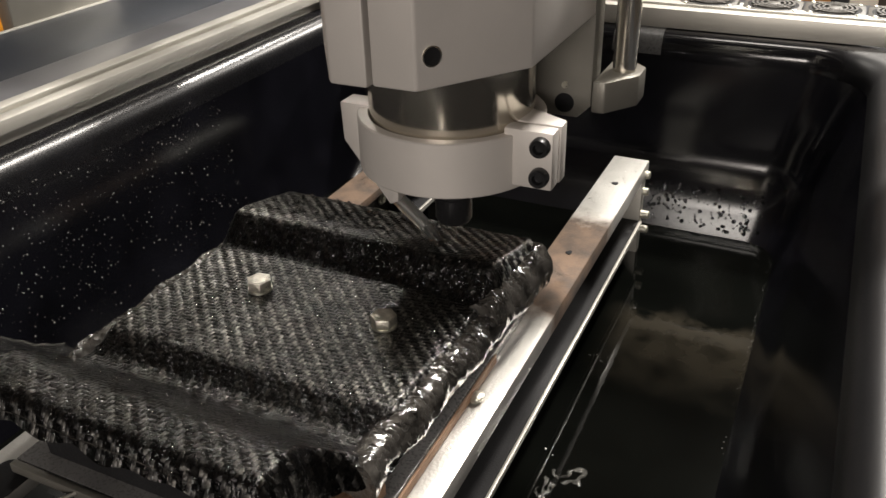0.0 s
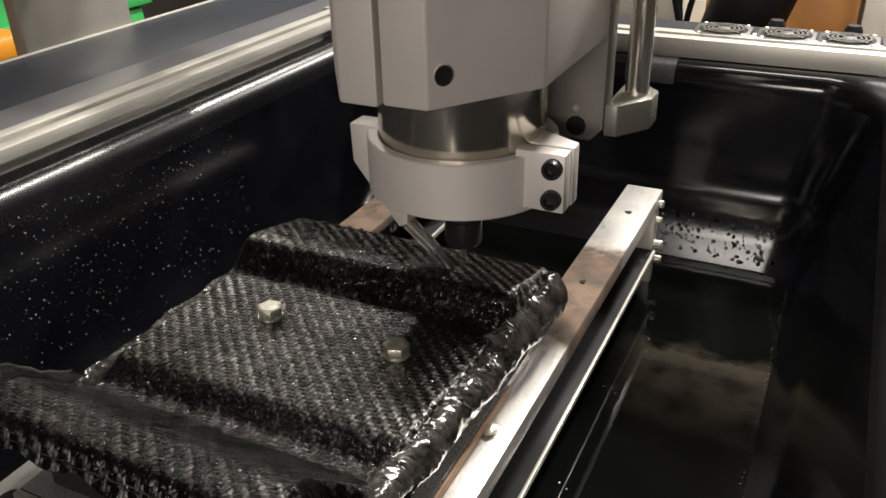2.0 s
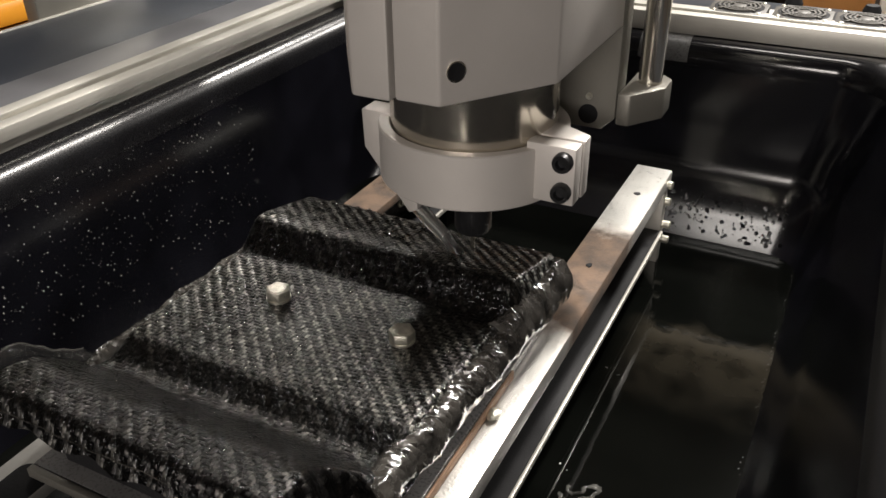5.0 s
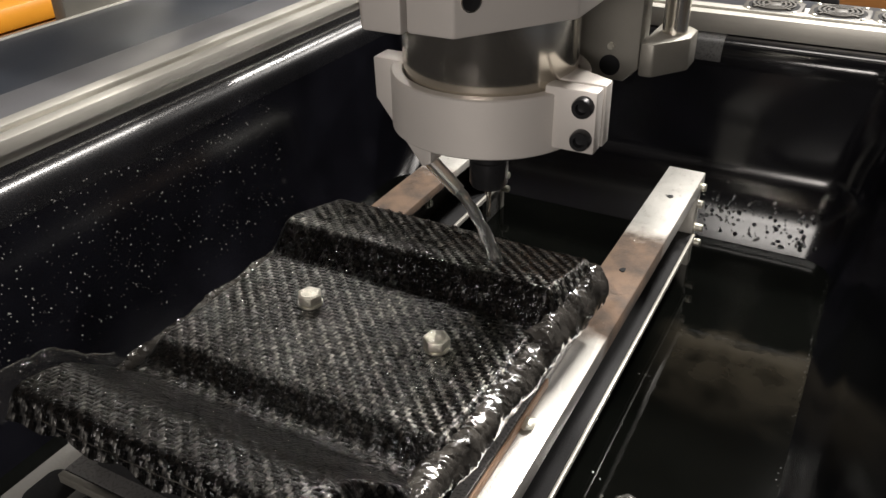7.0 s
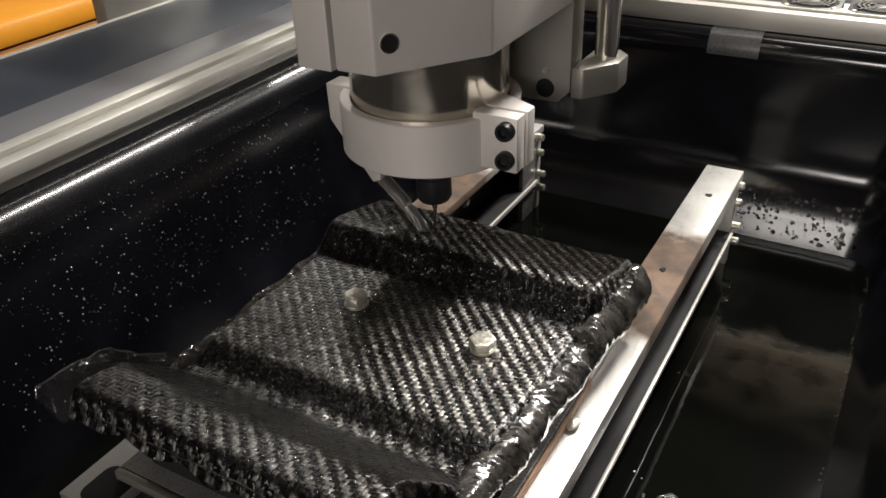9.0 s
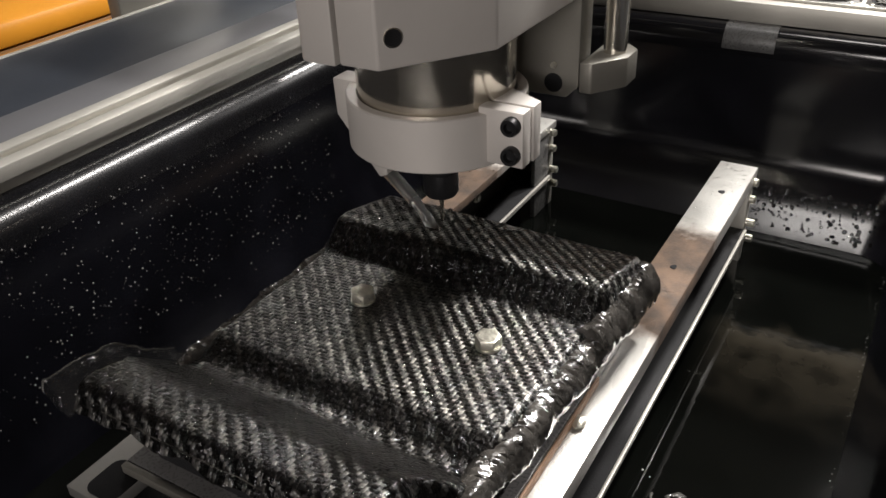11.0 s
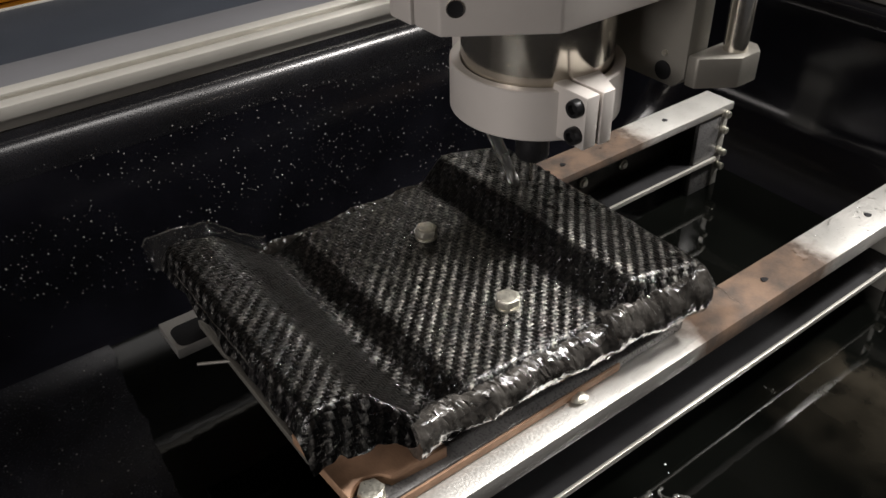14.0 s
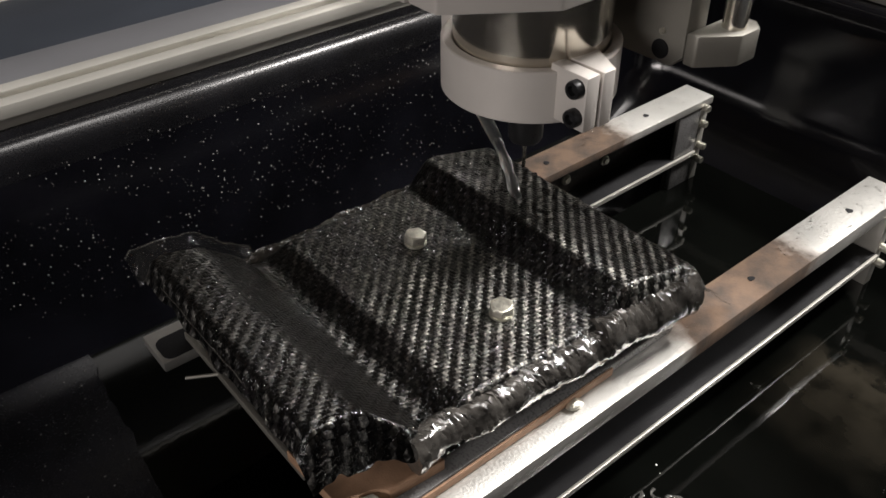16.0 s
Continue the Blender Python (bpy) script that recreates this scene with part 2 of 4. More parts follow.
BLASTED = material("blasted_aluminium", (0.62, 0.585, 0.55), 0.5, 0.35, 0.05, 25, 0.15, 1600, depth=0.0002)
PLATE = material("grey_machine_plate", (0.22, 0.21, 0.185), 0.45, 0.5, 0.08, 25, 0.15, 1200, depth=0.0002)
STEEL = material("polished_steel", (0.70, 0.66, 0.58), 0.16, 0.95, 0.05, 20, 0.0, 500, rv=0.01)
DARK_STEEL = material("black_oxide_steel", (0.03, 0.03, 0.032), 0.35, 0.6, 0.2, 90, 0.1)
ZINC = material("galvanised_steel", (0.62, 0.60, 0.52), 0.35, 0.85, 0.25, 220, 0.5, 900)
BOARD = material("brown_fibreboard", (0.30, 0.18, 0.11), 0.6, 0, 0.25, 120, 0.3, 1200)
SLATE = material("slate_grey_laminate", (0.021, 0.024, 0.030), 0.44, 0, 0.15, 12, 0.03, 700, rv=0.02)
SLATE.node_tree.nodes["Principled BSDF"].inputs["Specular IOR Level"].default_value = 0.22
GREYTOP = material("grey_painted_sheet", (0.11, 0.11, 0.117), 0.33, 0.1, 0.08, 15, 0.04, 900, rv=0.02)
TAPE = material("grey_tape", (0.06, 0.06, 0.06), 0.3, 0.1, 0.1, 60, 0.1)
FANGREY = material("dark_fan_plastic", (0.07, 0.066, 0.058), 0.5, 0.1, 0.15, 60, 0.1)
LAMINATE = material("grey_laminate", (0.15, 0.147, 0.145), 0.3, 0.25, 0.2, 60, 0.2, 800)
GRIME_SHADE = material("grimy_shaded_metal", (0.028, 0.025, 0.021), 0.42, 0.3, 0.6, 110, 0.3, 600)
FOAM = material("white_foam", (0.65, 0.65, 0.62), 0.25, 0, 0.1, 200, 0.2)
WHITE = material("white_powder_coat", (0.72, 0.72, 0.68), 0.5, 0, 0.06, 30, 0.1)
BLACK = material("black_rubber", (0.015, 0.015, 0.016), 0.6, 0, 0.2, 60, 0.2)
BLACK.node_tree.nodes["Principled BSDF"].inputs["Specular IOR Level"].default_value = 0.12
WOOD = material("orange_wood", (0.42, 0.20, 0.06), 0.45, 0, 0.3, 9, 0.1, 200)
WALL = material("workshop_wall", (0.050, 0.047, 0.044), 0.85, 0, 0.1, 3, 0.1, 100)
YELLOW = material("yellow_plastic", (0.50, 0.205, 0.014), 0.4, 0, 0.06, 20, 0.05)
GREEN = material("green_plastic", (0.03, 0.30, 0.07), 0.4, 0, 0.1, 20, 0.05)
CREAM = material("cream_plastic", (0.55, 0.52, 0.44), 0.5, 0, 0.06, 20, 0.05)
FILM = material("clear_film_over_black", (0.045, 0.042, 0.038), 0.14, 0, 0.7, 110, 0.6, 330, coat=1.0, depth=0.0010)
# opaque grey in place of the glints on clear drops
DROP_GLINT = material("drop_glint_grey", (0.125, 0.123, 0.118), 0.06, 0, 0.1, 60, 0)
DROP = glass_material("water_drop", (0.95, 0.97, 0.97))


def film_material():
    """Thin clear film that shows the dark behind it."""
    m = material("thin_clear_film", (0.10, 0.097, 0.088), 0.14, 0, 0.3, 150, 0.5, 300, coat=1.0, depth=0.0008)
    m.node_tree.nodes["Principled BSDF"].inputs["Alpha"].default_value = 0.12
    return m


THIN = film_material()
WETFILM = material("wet_clear_film", (0.16, 0.158, 0.145), 0.12, 0, 0.4, 150, 0.5, 500, coat=1.0, depth=0.0008)
WETFILM.node_tree.nodes["Principled BSDF"].inputs["Alpha"].default_value = 0.45
JET = glass_material("water_jet", (0.97, 0.98, 0.98), 0.32)
CLEAR = glass_material("clear_plastic_tube", (0.92, 0.93, 0.92), 0.35, 1.4)


# ---- mesh helpers ----
def smooth(bm, angle=35):
    bmesh.ops.recalc_face_normals(bm, faces=bm.faces)
    for f in bm.faces:
        f.smooth = True
    for e in bm.edges:
        if len(e.link_faces) == 2 and e.calc_face_angle(0) > radians(angle):
            e.smooth = False


def part(name, bm, mat, parent=None, label="", angle=35):
    smooth(bm, angle)
    me = bpy.data.meshes.new(name)
    bm.to_mesh(me)
    bm.free()
    me.materials.append(mat)
    ob = new(name, me)
    ob.parent = parent
    return tagged(ob, label)


def thing(name, label, category, group="", at=(0, 0, 0)):
    ob = new(name)
    ob.location = at
    ob.empty_display_size = 0.01
    return tagged(ob, label, category, group)


def box(x0, x1, y0, y1, z0, z1, bevel=0.0, seg=2, bm=None):
    bm = bm or bmesh.new()
    r = bmesh.ops.create_cube(bm, size=1)
    m = Matrix.LocRotScale(((x0 + x1) / 2, (y0 + y1) / 2, (z0 + z1) / 2), None, (x1 - x0, y1 - y0, z1 - z0))
    bmesh.ops.transform(bm, matrix=m, verts=r["verts"])
    if bevel:
        es = list({e for v in r["verts"] for e in v.link_edges})
        bmesh.ops.bevel(bm, geom=es, offset=bevel, segments=seg, affect="EDGES", profile=0.5)
    return bm


def prism(poly, a0, a1, axis="z", bevel=0.0, bm=None):
    """A polygon drawn in the plane across the axis, pulled from a0 to a1."""
    bm = bm or bmesh.new()
    put = {"z": lambda p, a: (p[0], p[1], a), "y": lambda p, a: (p[0], a, p[1]), "x": lambda p, a: (a, p[0], p[1])}[axis]
    lo, hi = [bm.verts.new(put(p, a0)) for p in poly], [bm.verts.new(put(p, a1)) for p in poly]
    n = len(poly)
    made = [bm.faces.new(lo[::-1]), bm.faces.new(hi)]
    made += [bm.faces.new((lo[i], lo[(i + 1) % n], hi[(i + 1) % n], hi[i])) for i in range(n)]
    bmesh.ops.recalc_face_normals(bm, faces=made)
    if bevel:
        es = list({e for f in made for e in f.edges})
        bmesh.ops.bevel(bm, geom=es, offset=bevel, segments=2, affect="EDGES", profile=0.5)
    return bm


def lathe(profile, seg=48, bm=None, at=(0, 0, 0), cap=True):
    """Rings (radius, height) about a vertical axis."""
    bm = bm or bmesh.new()
    rings = []
    for r, z in profile:
        rings.append([bm.verts.new((at[0] + r * math.cos(2 * math.pi * i / seg), at[1] + r * math.sin(2 * math.pi * i / seg), at[2] + z)) for i in range(seg)])
    for a, b in zip(rings, rings[1:]):
        for i in range(seg):
            bm.faces.new((a[i], a[(i + 1) % seg], b[(i + 1) % seg], b[i]))
    if cap:
        bm.faces.new(rings[0][::-1])
        bm.faces.new(rings[-1])
    return bm


def aimed(bm, p, q):
    """Turns a mesh made about z at the origin so that its z axis runs from p towards q."""
    d = (Vector(q) - Vector(p)).to_track_quat("Z", "Y").to_matrix().to_4x4()
    bmesh.ops.transform(bm, matrix=Matrix.Translation(p) @ d, verts=bm.verts)
    return bm


def tube(points, radii, seg=12):
    """A round bar through points."""
    bm = bmesh.new()
    pts = [Vector(p) for p in points]
    rings = []
    for i, p in enumerate(pts):
        d = (pts[min(i + 1, len(pts) - 1)] - pts[max(i - 1, 0)]).normalized()
        a = d.cross(Vector((0.3, 1, 0.2))).normalized()
        b = d.cross(a)
        rings.append([bm.verts.new(p + radii[i] * (math.cos(t) * a + math.sin(t) * b)) for t in [2 * math.pi * k / seg for k in range(seg)]])
    for a, b in zip(rings, rings[1:]):
        for i in range(seg):
            bm.faces.new((a[i], a[(i + 1) % seg], b[(i + 1) % seg], b[i]))
    bm.faces.new(rings[0][::-1])
    bm.faces.new(rings[-1])
    return bm


# ---- room ----
def slab(name, x0, x1, y0, y1, z0, z1, mat, label, category):
    return tagged(part(name, box(x0, x1, y0, y1, z0, z1), mat), label, category, kind="structure")


slab("floor", -2.6, 2.6, -2.6, 2.8, -0.95, -0.9, WOOD, "orange brown wooden workshop floor", "floor")
slab("wall_north", -2.6, 2.6, 2.7, 2.8, -0.9, 1.7, WALL, "plain dim workshop wall behind the machine", "wall")
slab("wall_south", -2.6, 2.6, -2.7, -2.6, -0.9, 1.7, WALL, "plain dim workshop wall", "wall")
slab("wall_west", -2.7, -2.6, -2.6, 2.7, -0.9, 1.7, WALL, "plain dim workshop wall", "wall")
slab("wall_east", 2.6, 2.7, -2.6, 2.7, -0.9, 1.7, WALL, "plain dim workshop wall", "wall")
slab("ceiling", -2.6, 2.6, -2.6, 2.7, 1.7, 1.75, WALL, "plain ceiling", "ceiling")


# ---- tub ----
def ring_points(x0, x1, y0, y1, r, z, seg=10):
    out = []
    for cx, cy, a0 in ((x1 - r, y1 - r, 0), (x0 + r, y1 - r, 90), (x0 + r, y0 + r, 180), (x1 - r, y0 + r, 270)):
        for k in range(seg + 1):
            a = radians(a0 + 90 * k / seg)
            out.append((cx + r * math.cos(a), cy + r * math.sin(a), z))
    return out


def loft(rows, close_low, close_high=False):
    bm = bmesh.new()
    rings = [[bm.verts.new(p) for p in ring_points(TX0 + l, TX1 - r, TY0 + n, TY1 - f, rad, z)] for l, r, f, n, z, rad in rows]
    for a, b in zip(rings, rings[1:]):
        n = len(a)
        for i in range(n):
            bm.faces.new((a[i], a[(i + 1) % n], b[(i + 1) % n], b[i]))
    if close_low:
        bm.faces.new(rings[0])
    return bm


def tub():
    """Rows: inset from the rim at the left, right, far and near side, height, corner radius."""
    t = thing("tub", "deep glossy black plastic tub, wet, with a rounded rim", "tub")
    rows = [(0.06, 0.0720, 0.088, 0.06, -0.0878, 0.02), (0.045, 0.0570, 0.083, 0.05, -0.083, 0.022), (0.036, 0.0500, 0.0710, 0.05, -0.0715, 0.024)]
    # sloping ledge, then a bend up into the wall
    rows += [(0.031, 0.0460, 0.0435, 0.045, -0.060, 0.026), (0.0275, 0.0410, 0.0285, 0.04, -0.047, 0.03), (0.0255, 0.0380, 0.0225, 0.036, -0.040, 0.032), (0.024, 0.0355, 0.018, 0.033, -0.033, 0.034), (0.0225, 0.0330, 0.0158, 0.03, -0.024, 0.035), (0.021, 0.0310, 0.0146, 0.028, -0.012, 0.036)]
    rows += [(0.0125, 0.0125, 0.0105, 0.0125, 0.045, 0.04)]
    part("basin", loft(rows, True), TUB, t)
    rim = [(0.0125, 0.0125, 0.0105, 0.0125, 0.0452, 0.04)]
    for k in range(1, 10):
        a = radians(90 * k / 9)
        c = 0.0115 * math.cos(a)
        rim.append((c, c, c * 0.85, c, 0.049 + 0.0155 * math.sin(a), 0.045))
    rim += [(-0.012, -0.012, -0.012, -0.012, 0.0645, 0.055), (-0.014, -0.014, -0.014, -0.014, 0.058, 0.056), (-0.002, -0.002, -0.002, -0.002, 0.054, 0.05), (0.004, 0.004, 0.004, 0.004, 0.04, 0.045)]
    part("rim", loft(rim, False), RIM, t)
    # strip of tape over the rim
    bm = bmesh.new()
    rows = []
    for x in (-0.043, -0.005):
        row = []
        for k in range(-1, 10):
            a = radians(90 * k / 9)
            y, z = TY1 - 0.85 * 0.0115 * math.cos(a) - 0.0004, 0.0494 + 0.0155 * math.sin(a)
            row.append(bm.verts.new((x, y, z)))
        row.append(bm.verts.new((x, TY1 + 0.010, 0.0651)))
        rows.append(row)
    for i in range(len(rows[0]) - 1):
        bm.faces.new((rows[0][i], rows[1][i], rows[1][i + 1], rows[0][i + 1]))
    part("tape", bm, TAPE, t, "grey tape over the rim")
    # floor that rises out of the water near one corner
    edge = []
    for k in range(60):
        way_on = k / 59
        x, y = -0.252 + 0.30 * way_on, -0.286 - 0.020 * way_on
        edge.append((x + 0.003 * noise.noise(Vector((k * 0.3, 0, 0))), y + 0.003 * noise.noise(Vector((k * 0.3, 5, 0)))))
    edge += [(0.048, -0.45), (-0.256, -0.45)]
    part("raised_floor", prism(edge, -0.085, -0.0672, "z", 0), FLOORGREY, t)
    return t


TX0, TX1, TY0, TY1 = -0.287, 0.154, -0.50, 0.247
tub()


def water():
    bm = bmesh.new()
    bm.faces.new([bm.verts.new(p) for p in ring_points(-0.262, 0.116, -0.47, 0.205, 0.02, -0.069)])
    return tagged(part("water", bm, WATER), "dark murky shallow water in the tub", "water", kind="structure")


water()


# ---- machine frame ----
def slot_profile(w, h, top=True, side=True):
    """Cross-section of a slotted bar: x across, z up, slots in the top and in the side that faces the tub (x = w)."""
    p = [(0, 0), (w, 0)]
    if side:
        m = h * 0.42
        p += [(w, m - 0.004), (w - 0.002, m - 0.004), (w - 0.002, m - 0.0055), (w - 0.0075, m - 0.0055), (w - 0.0075, m + 0.0055), (w - 0.002, m + 0.0055), (w - 0.002, m + 0.004), (w, m + 0.004)]
    p += [(w, h)]
    if top:
        m = w * 0.5
        p += [(m + 0.004, h), (m + 0.004, h - 0.002), (m + 0.0055, h - 0.002), (m + 0.0055, h - 0.0075), (m - 0.0055, h - 0.0075), (m - 0.0055, h - 0.002), (m - 0.004, h - 0.002), (m - 0.004, h)]
    return p + [(0, h)]


def frame_bars():
    poly = [(x - 0.3215, z + 0.0598) for x, z in slot_profile(0.028, 0.0202)]
    f = thing("slotted_frame_bar", "silver slotted aluminium frame bar beside the tub", "frame bar", "frame bars")
    part("bar", prism(poly, -0.8, 0.2515, "y", 0.0004), ALU, f)
    bracket = part("corner_bracket", box(-0.2933, -0.2903, 0.222, 0.250, 0.0650, 0.0792, 0.0008), ALU, f)
    for z in (0.0690, 0.0755):
        part("screw", aimed(lathe([(0.0026, 0), (0.0026, 0.002), (0.0014, 0.0021), (0.0012, 0.001)], 16), (-0.2904, 0.232, z), (1, 0.232, z)), DARK_STEEL, bracket)
    poly = [(-(x - 0.03) + 0.252, z + 0.0652) for x, z in slot_profile(0.03, 0.0145, True, False)]
    f = thing("slotted_frame_bar", "silver slotted aluminium frame bar behind the tub", "frame bar", "frame bars")
    part("bar", prism(poly, -0.33, 0.4995, "x", 0.0004), ALU, f)
    part("end_cap", box(0.4997, 0.5027, 0.222, 0.252, 0.0652, 0.0797, 0.0005), BLACK, f, "black plastic end cap")
    tagged(part("side_sheet", box(-0.372, -0.3220, -0.8, 0.5, 0.069, 0.0735, 0.0005), GREYTOP), "grey painted metal sheet along the frame bar", "sheet")
    f = thing("table_panel", "dark slate grey glossy panel of the machine table", "panel")
    part("panel", box(-0.4745, -0.3725, -0.8, 0.6, 0.066, 0.0725, 0.0008), SLATE, f)
    part("edge_strip", box(-0.4780, -0.4747, -0.8, 0.6, 0.065, 0.0734, 0.0005), ALU, f, "thin silver edge strip")


frame_bars()


def machine_stand():
    s = thing("machine_stand", "dark closed stand under the tub and the frame bars", "stand")
    part("body", box(-0.478, 0.302, -0.80, 0.41, -0.9, -0.0955, 0.004), SLATE, s)
    part("bar_support", box(-0.46, -0.306, -0.80, 0.262, -0.095, 0.0592, 0.001), SLATE, s)
    part("bar_support", box(0.175, 0.302, -0.52, 0.262, -0.095, 0.0600, 0.001), SLATE, s)
    part("bar_support", box(-0.30, 0.45, 0.268, 0.40, -0.095, 0.0515, 0.001), SLATE, s)


machine_stand()


def gantry():
    g = thing("gantry", "grey machine gantry beam over the tub carrying the spindle", "gantry")
    part("beam", box(-0.4785, 0.3025, 0.115, 0.163, 0.212, 0.245, 0.002), PLATE, g)
    # unseen rod, added for a thin shadow across the frame bars
    part("unseen_rod", aimed(lathe([(0.005, 0), (0.005, 0.781)], 16), (-0.4785, 0.104, 0.2200), (1, 0.104, 0.2200)), STEEL, g)
    for x in (-0.4935, 0.303):
        part("upright", box(x, x + 0.0145, 0.050, 0.165, -0.5, 0.33, 0.002), PLATE, g)


gantry()


# ---- rails ----
def rail(x, y0, y1, label, off=0.0, thick=0.011, inset=0.001):
    """A channel that opens to +x: top bar, web, lower flange and an end leg with bolts."""
    r = thing("rail", label, "rail", "rails in the tub", (x, off, 0))
    w = 0.0125
    y0, y1 = y0 - off, y1 - off
    part("top_bar", box(-w, w, y0, y1, -thick, 0, 0.0006), RAIL, r)
    # inside the channel shade is painted dark; only the lip keeps bare aluminium
    part("web", box(-w, -w + 0.004, y0 + inset, y1 - 0.0112, -0.0418, -thick - 0.0002, 0.0004), GRIME_SHADE, r, "grimy inner web, darkened for the shade inside")
    part("lower_flange", box(-w, w - 0.0006, y0 + 0.02 + inset, y1 - 0.012, -0.0455, -0.0424, 0.0004), BLACK, r, "grimy lower flange, black for the shade under the bar")
    part("flange_lip", box(w - 0.0004, w + 0.0016, y0 + 0.02 + inset, y1 - 0.012, -0.0457, -0.0420, 0.0004), ALU, r, "bright aluminium lip")
    part("end_leg", box(-w, w - 0.0008, y1 - 0.011, y1 - 0.003, -0.084, -thick - 0.0002, 0.0005), ALU, r)
    if inset > 0.01:
        part("end_plate", box(w - 0.0045, w - 0.0010, y1 - 0.036, y1 - 0.0112, -0.084, -thick - 0.0002, 0.0004), LAMINATE, r, "dull grey end plate")
    for z in (-0.008, -0.021):
        b = part("bolt", aimed(lathe([(0.0028, 0), (0.0028, 0.004), (0.0022, 0.0046)], 12), (w - 0.0015, y1 - 0.007, z), (1, y1 - 0.007, z)), ZINC, r)
    for z in (-0.039, -0.051):
        part("bolt", aimed(lathe([(0.0028, 0), (0.0028, 0.006), (0.0022, 0.0066)], 12), (w - 0.0015, y1 - 0.007, z), (1, y1 - 0.007, z)), ZINC, r)
    for y in (0.1 - off, 0.0 - off):
        bm = lathe([(0.0020, 0.0001), (0.0020, 0.0004), (0.0012, 0.0005)], 11, at=(0, y, 0))
        for v in bm.verts:
            v.co.x += 0.0007 * noise.noise(v.co * 700)
            v.co.y = y + (v.co.y - y) * (1.25 if v.co.x > 0 else 0.95)
        part("screw_hole", bm, BLACK, r, "dark gummed screw hole")
    if inset > 0.01:
        hole = [p[:2] for p in ring_points(-0.0050, 0.0121, -0.2700 - off, -0.2500 - off, 0.005, 0, 4)]
        part("end_hole", prism(hole, 0.00005, 0.0004), BLACK, r, "dark open end of the channel")
    for y in (-0.06 - off, 0.03 - off, 0.07 - off):
        part("washer", aimed(lathe([(0.004, 0), (0.004, 0.0012), (0.0025, 0.0016), (0.0025, 0.003)], 16), (-w + 0.004, y, -0.029), (1, y, -0.029)), ZINC, r)
    return r


rail(0.0, -0.29, 0.146, "silver aluminium channel rail with brown crust, droplets and end bolts")
rail(-0.1555, -0.272, 0.163, "silver aluminium channel rail, wet, partly under the carbon part", 0.025, 0.006, 0.075)


# ---- carbon part on its board ----
def straight(t, keys):
    for (a, va), (c, vb) in zip(keys, keys[1:]):
        if t <= c:
            return va + (vb - va) * max(0, min(1, (t - a) / (c - a)))
    return keys[-1][1]


def spline(t, keys):
    return sum(straight(t + d, keys) for d in (-0.0021, -0.0012, -0.0004, 0.0004, 0.0012, 0.0021)) / 6


PROFILE = [(-0.2675, 0.0440), (-0.2640, 0.0528), (-0.2605, 0.0551), (-0.2455, 0.0535), (-0.239, 0.0508), (-0.217, 0.0325), (-0.210, 0.0315), (-0.198, 0.0375), (-0.1205, 0.0375), (-0.1085, 0.0505), (-0.100, 0.0500), (-0.062, 0.0410), (-0.055, 0.0340)]
PX0, PX1 = -0.150, 0.003


def right_edge(y):
    s = max(0, min(1, (-0.220 - y) / 0.02))
    taper = max(0, min(1, (-0.085 - y) / 0.11))
    return PX1 + 0.003 - 0.006 * taper - 0.010 * s * s * (3 - 2 * s)


def skin_height(x, y):
    z = spline(y, PROFILE)
    edge = max(0, 1 - (right_edge(y) - x) / 0.009)
    edge = max(edge, (1 - (x - PX0 + 0.002) / 0.009) * max(0, min(1, (y + 0.222) / 0.018)))
    edge = min(1, max(0, edge))
    n = noise.noise(Vector((x * 90, y * 90, 0.3))) * 0.6 + noise.noise(Vector((x * 230, y * 230, 4.1))) * 0.4
    z -= (z - 0.016) * (edge ** 1.6) * 0.6
    z += n * (0.0003 + 0.0024 * edge * (1 - 0.3 * edge))
    z += 0.0008 * noise.noise(Vector((x * 25, y * 25, 7)))
    return z


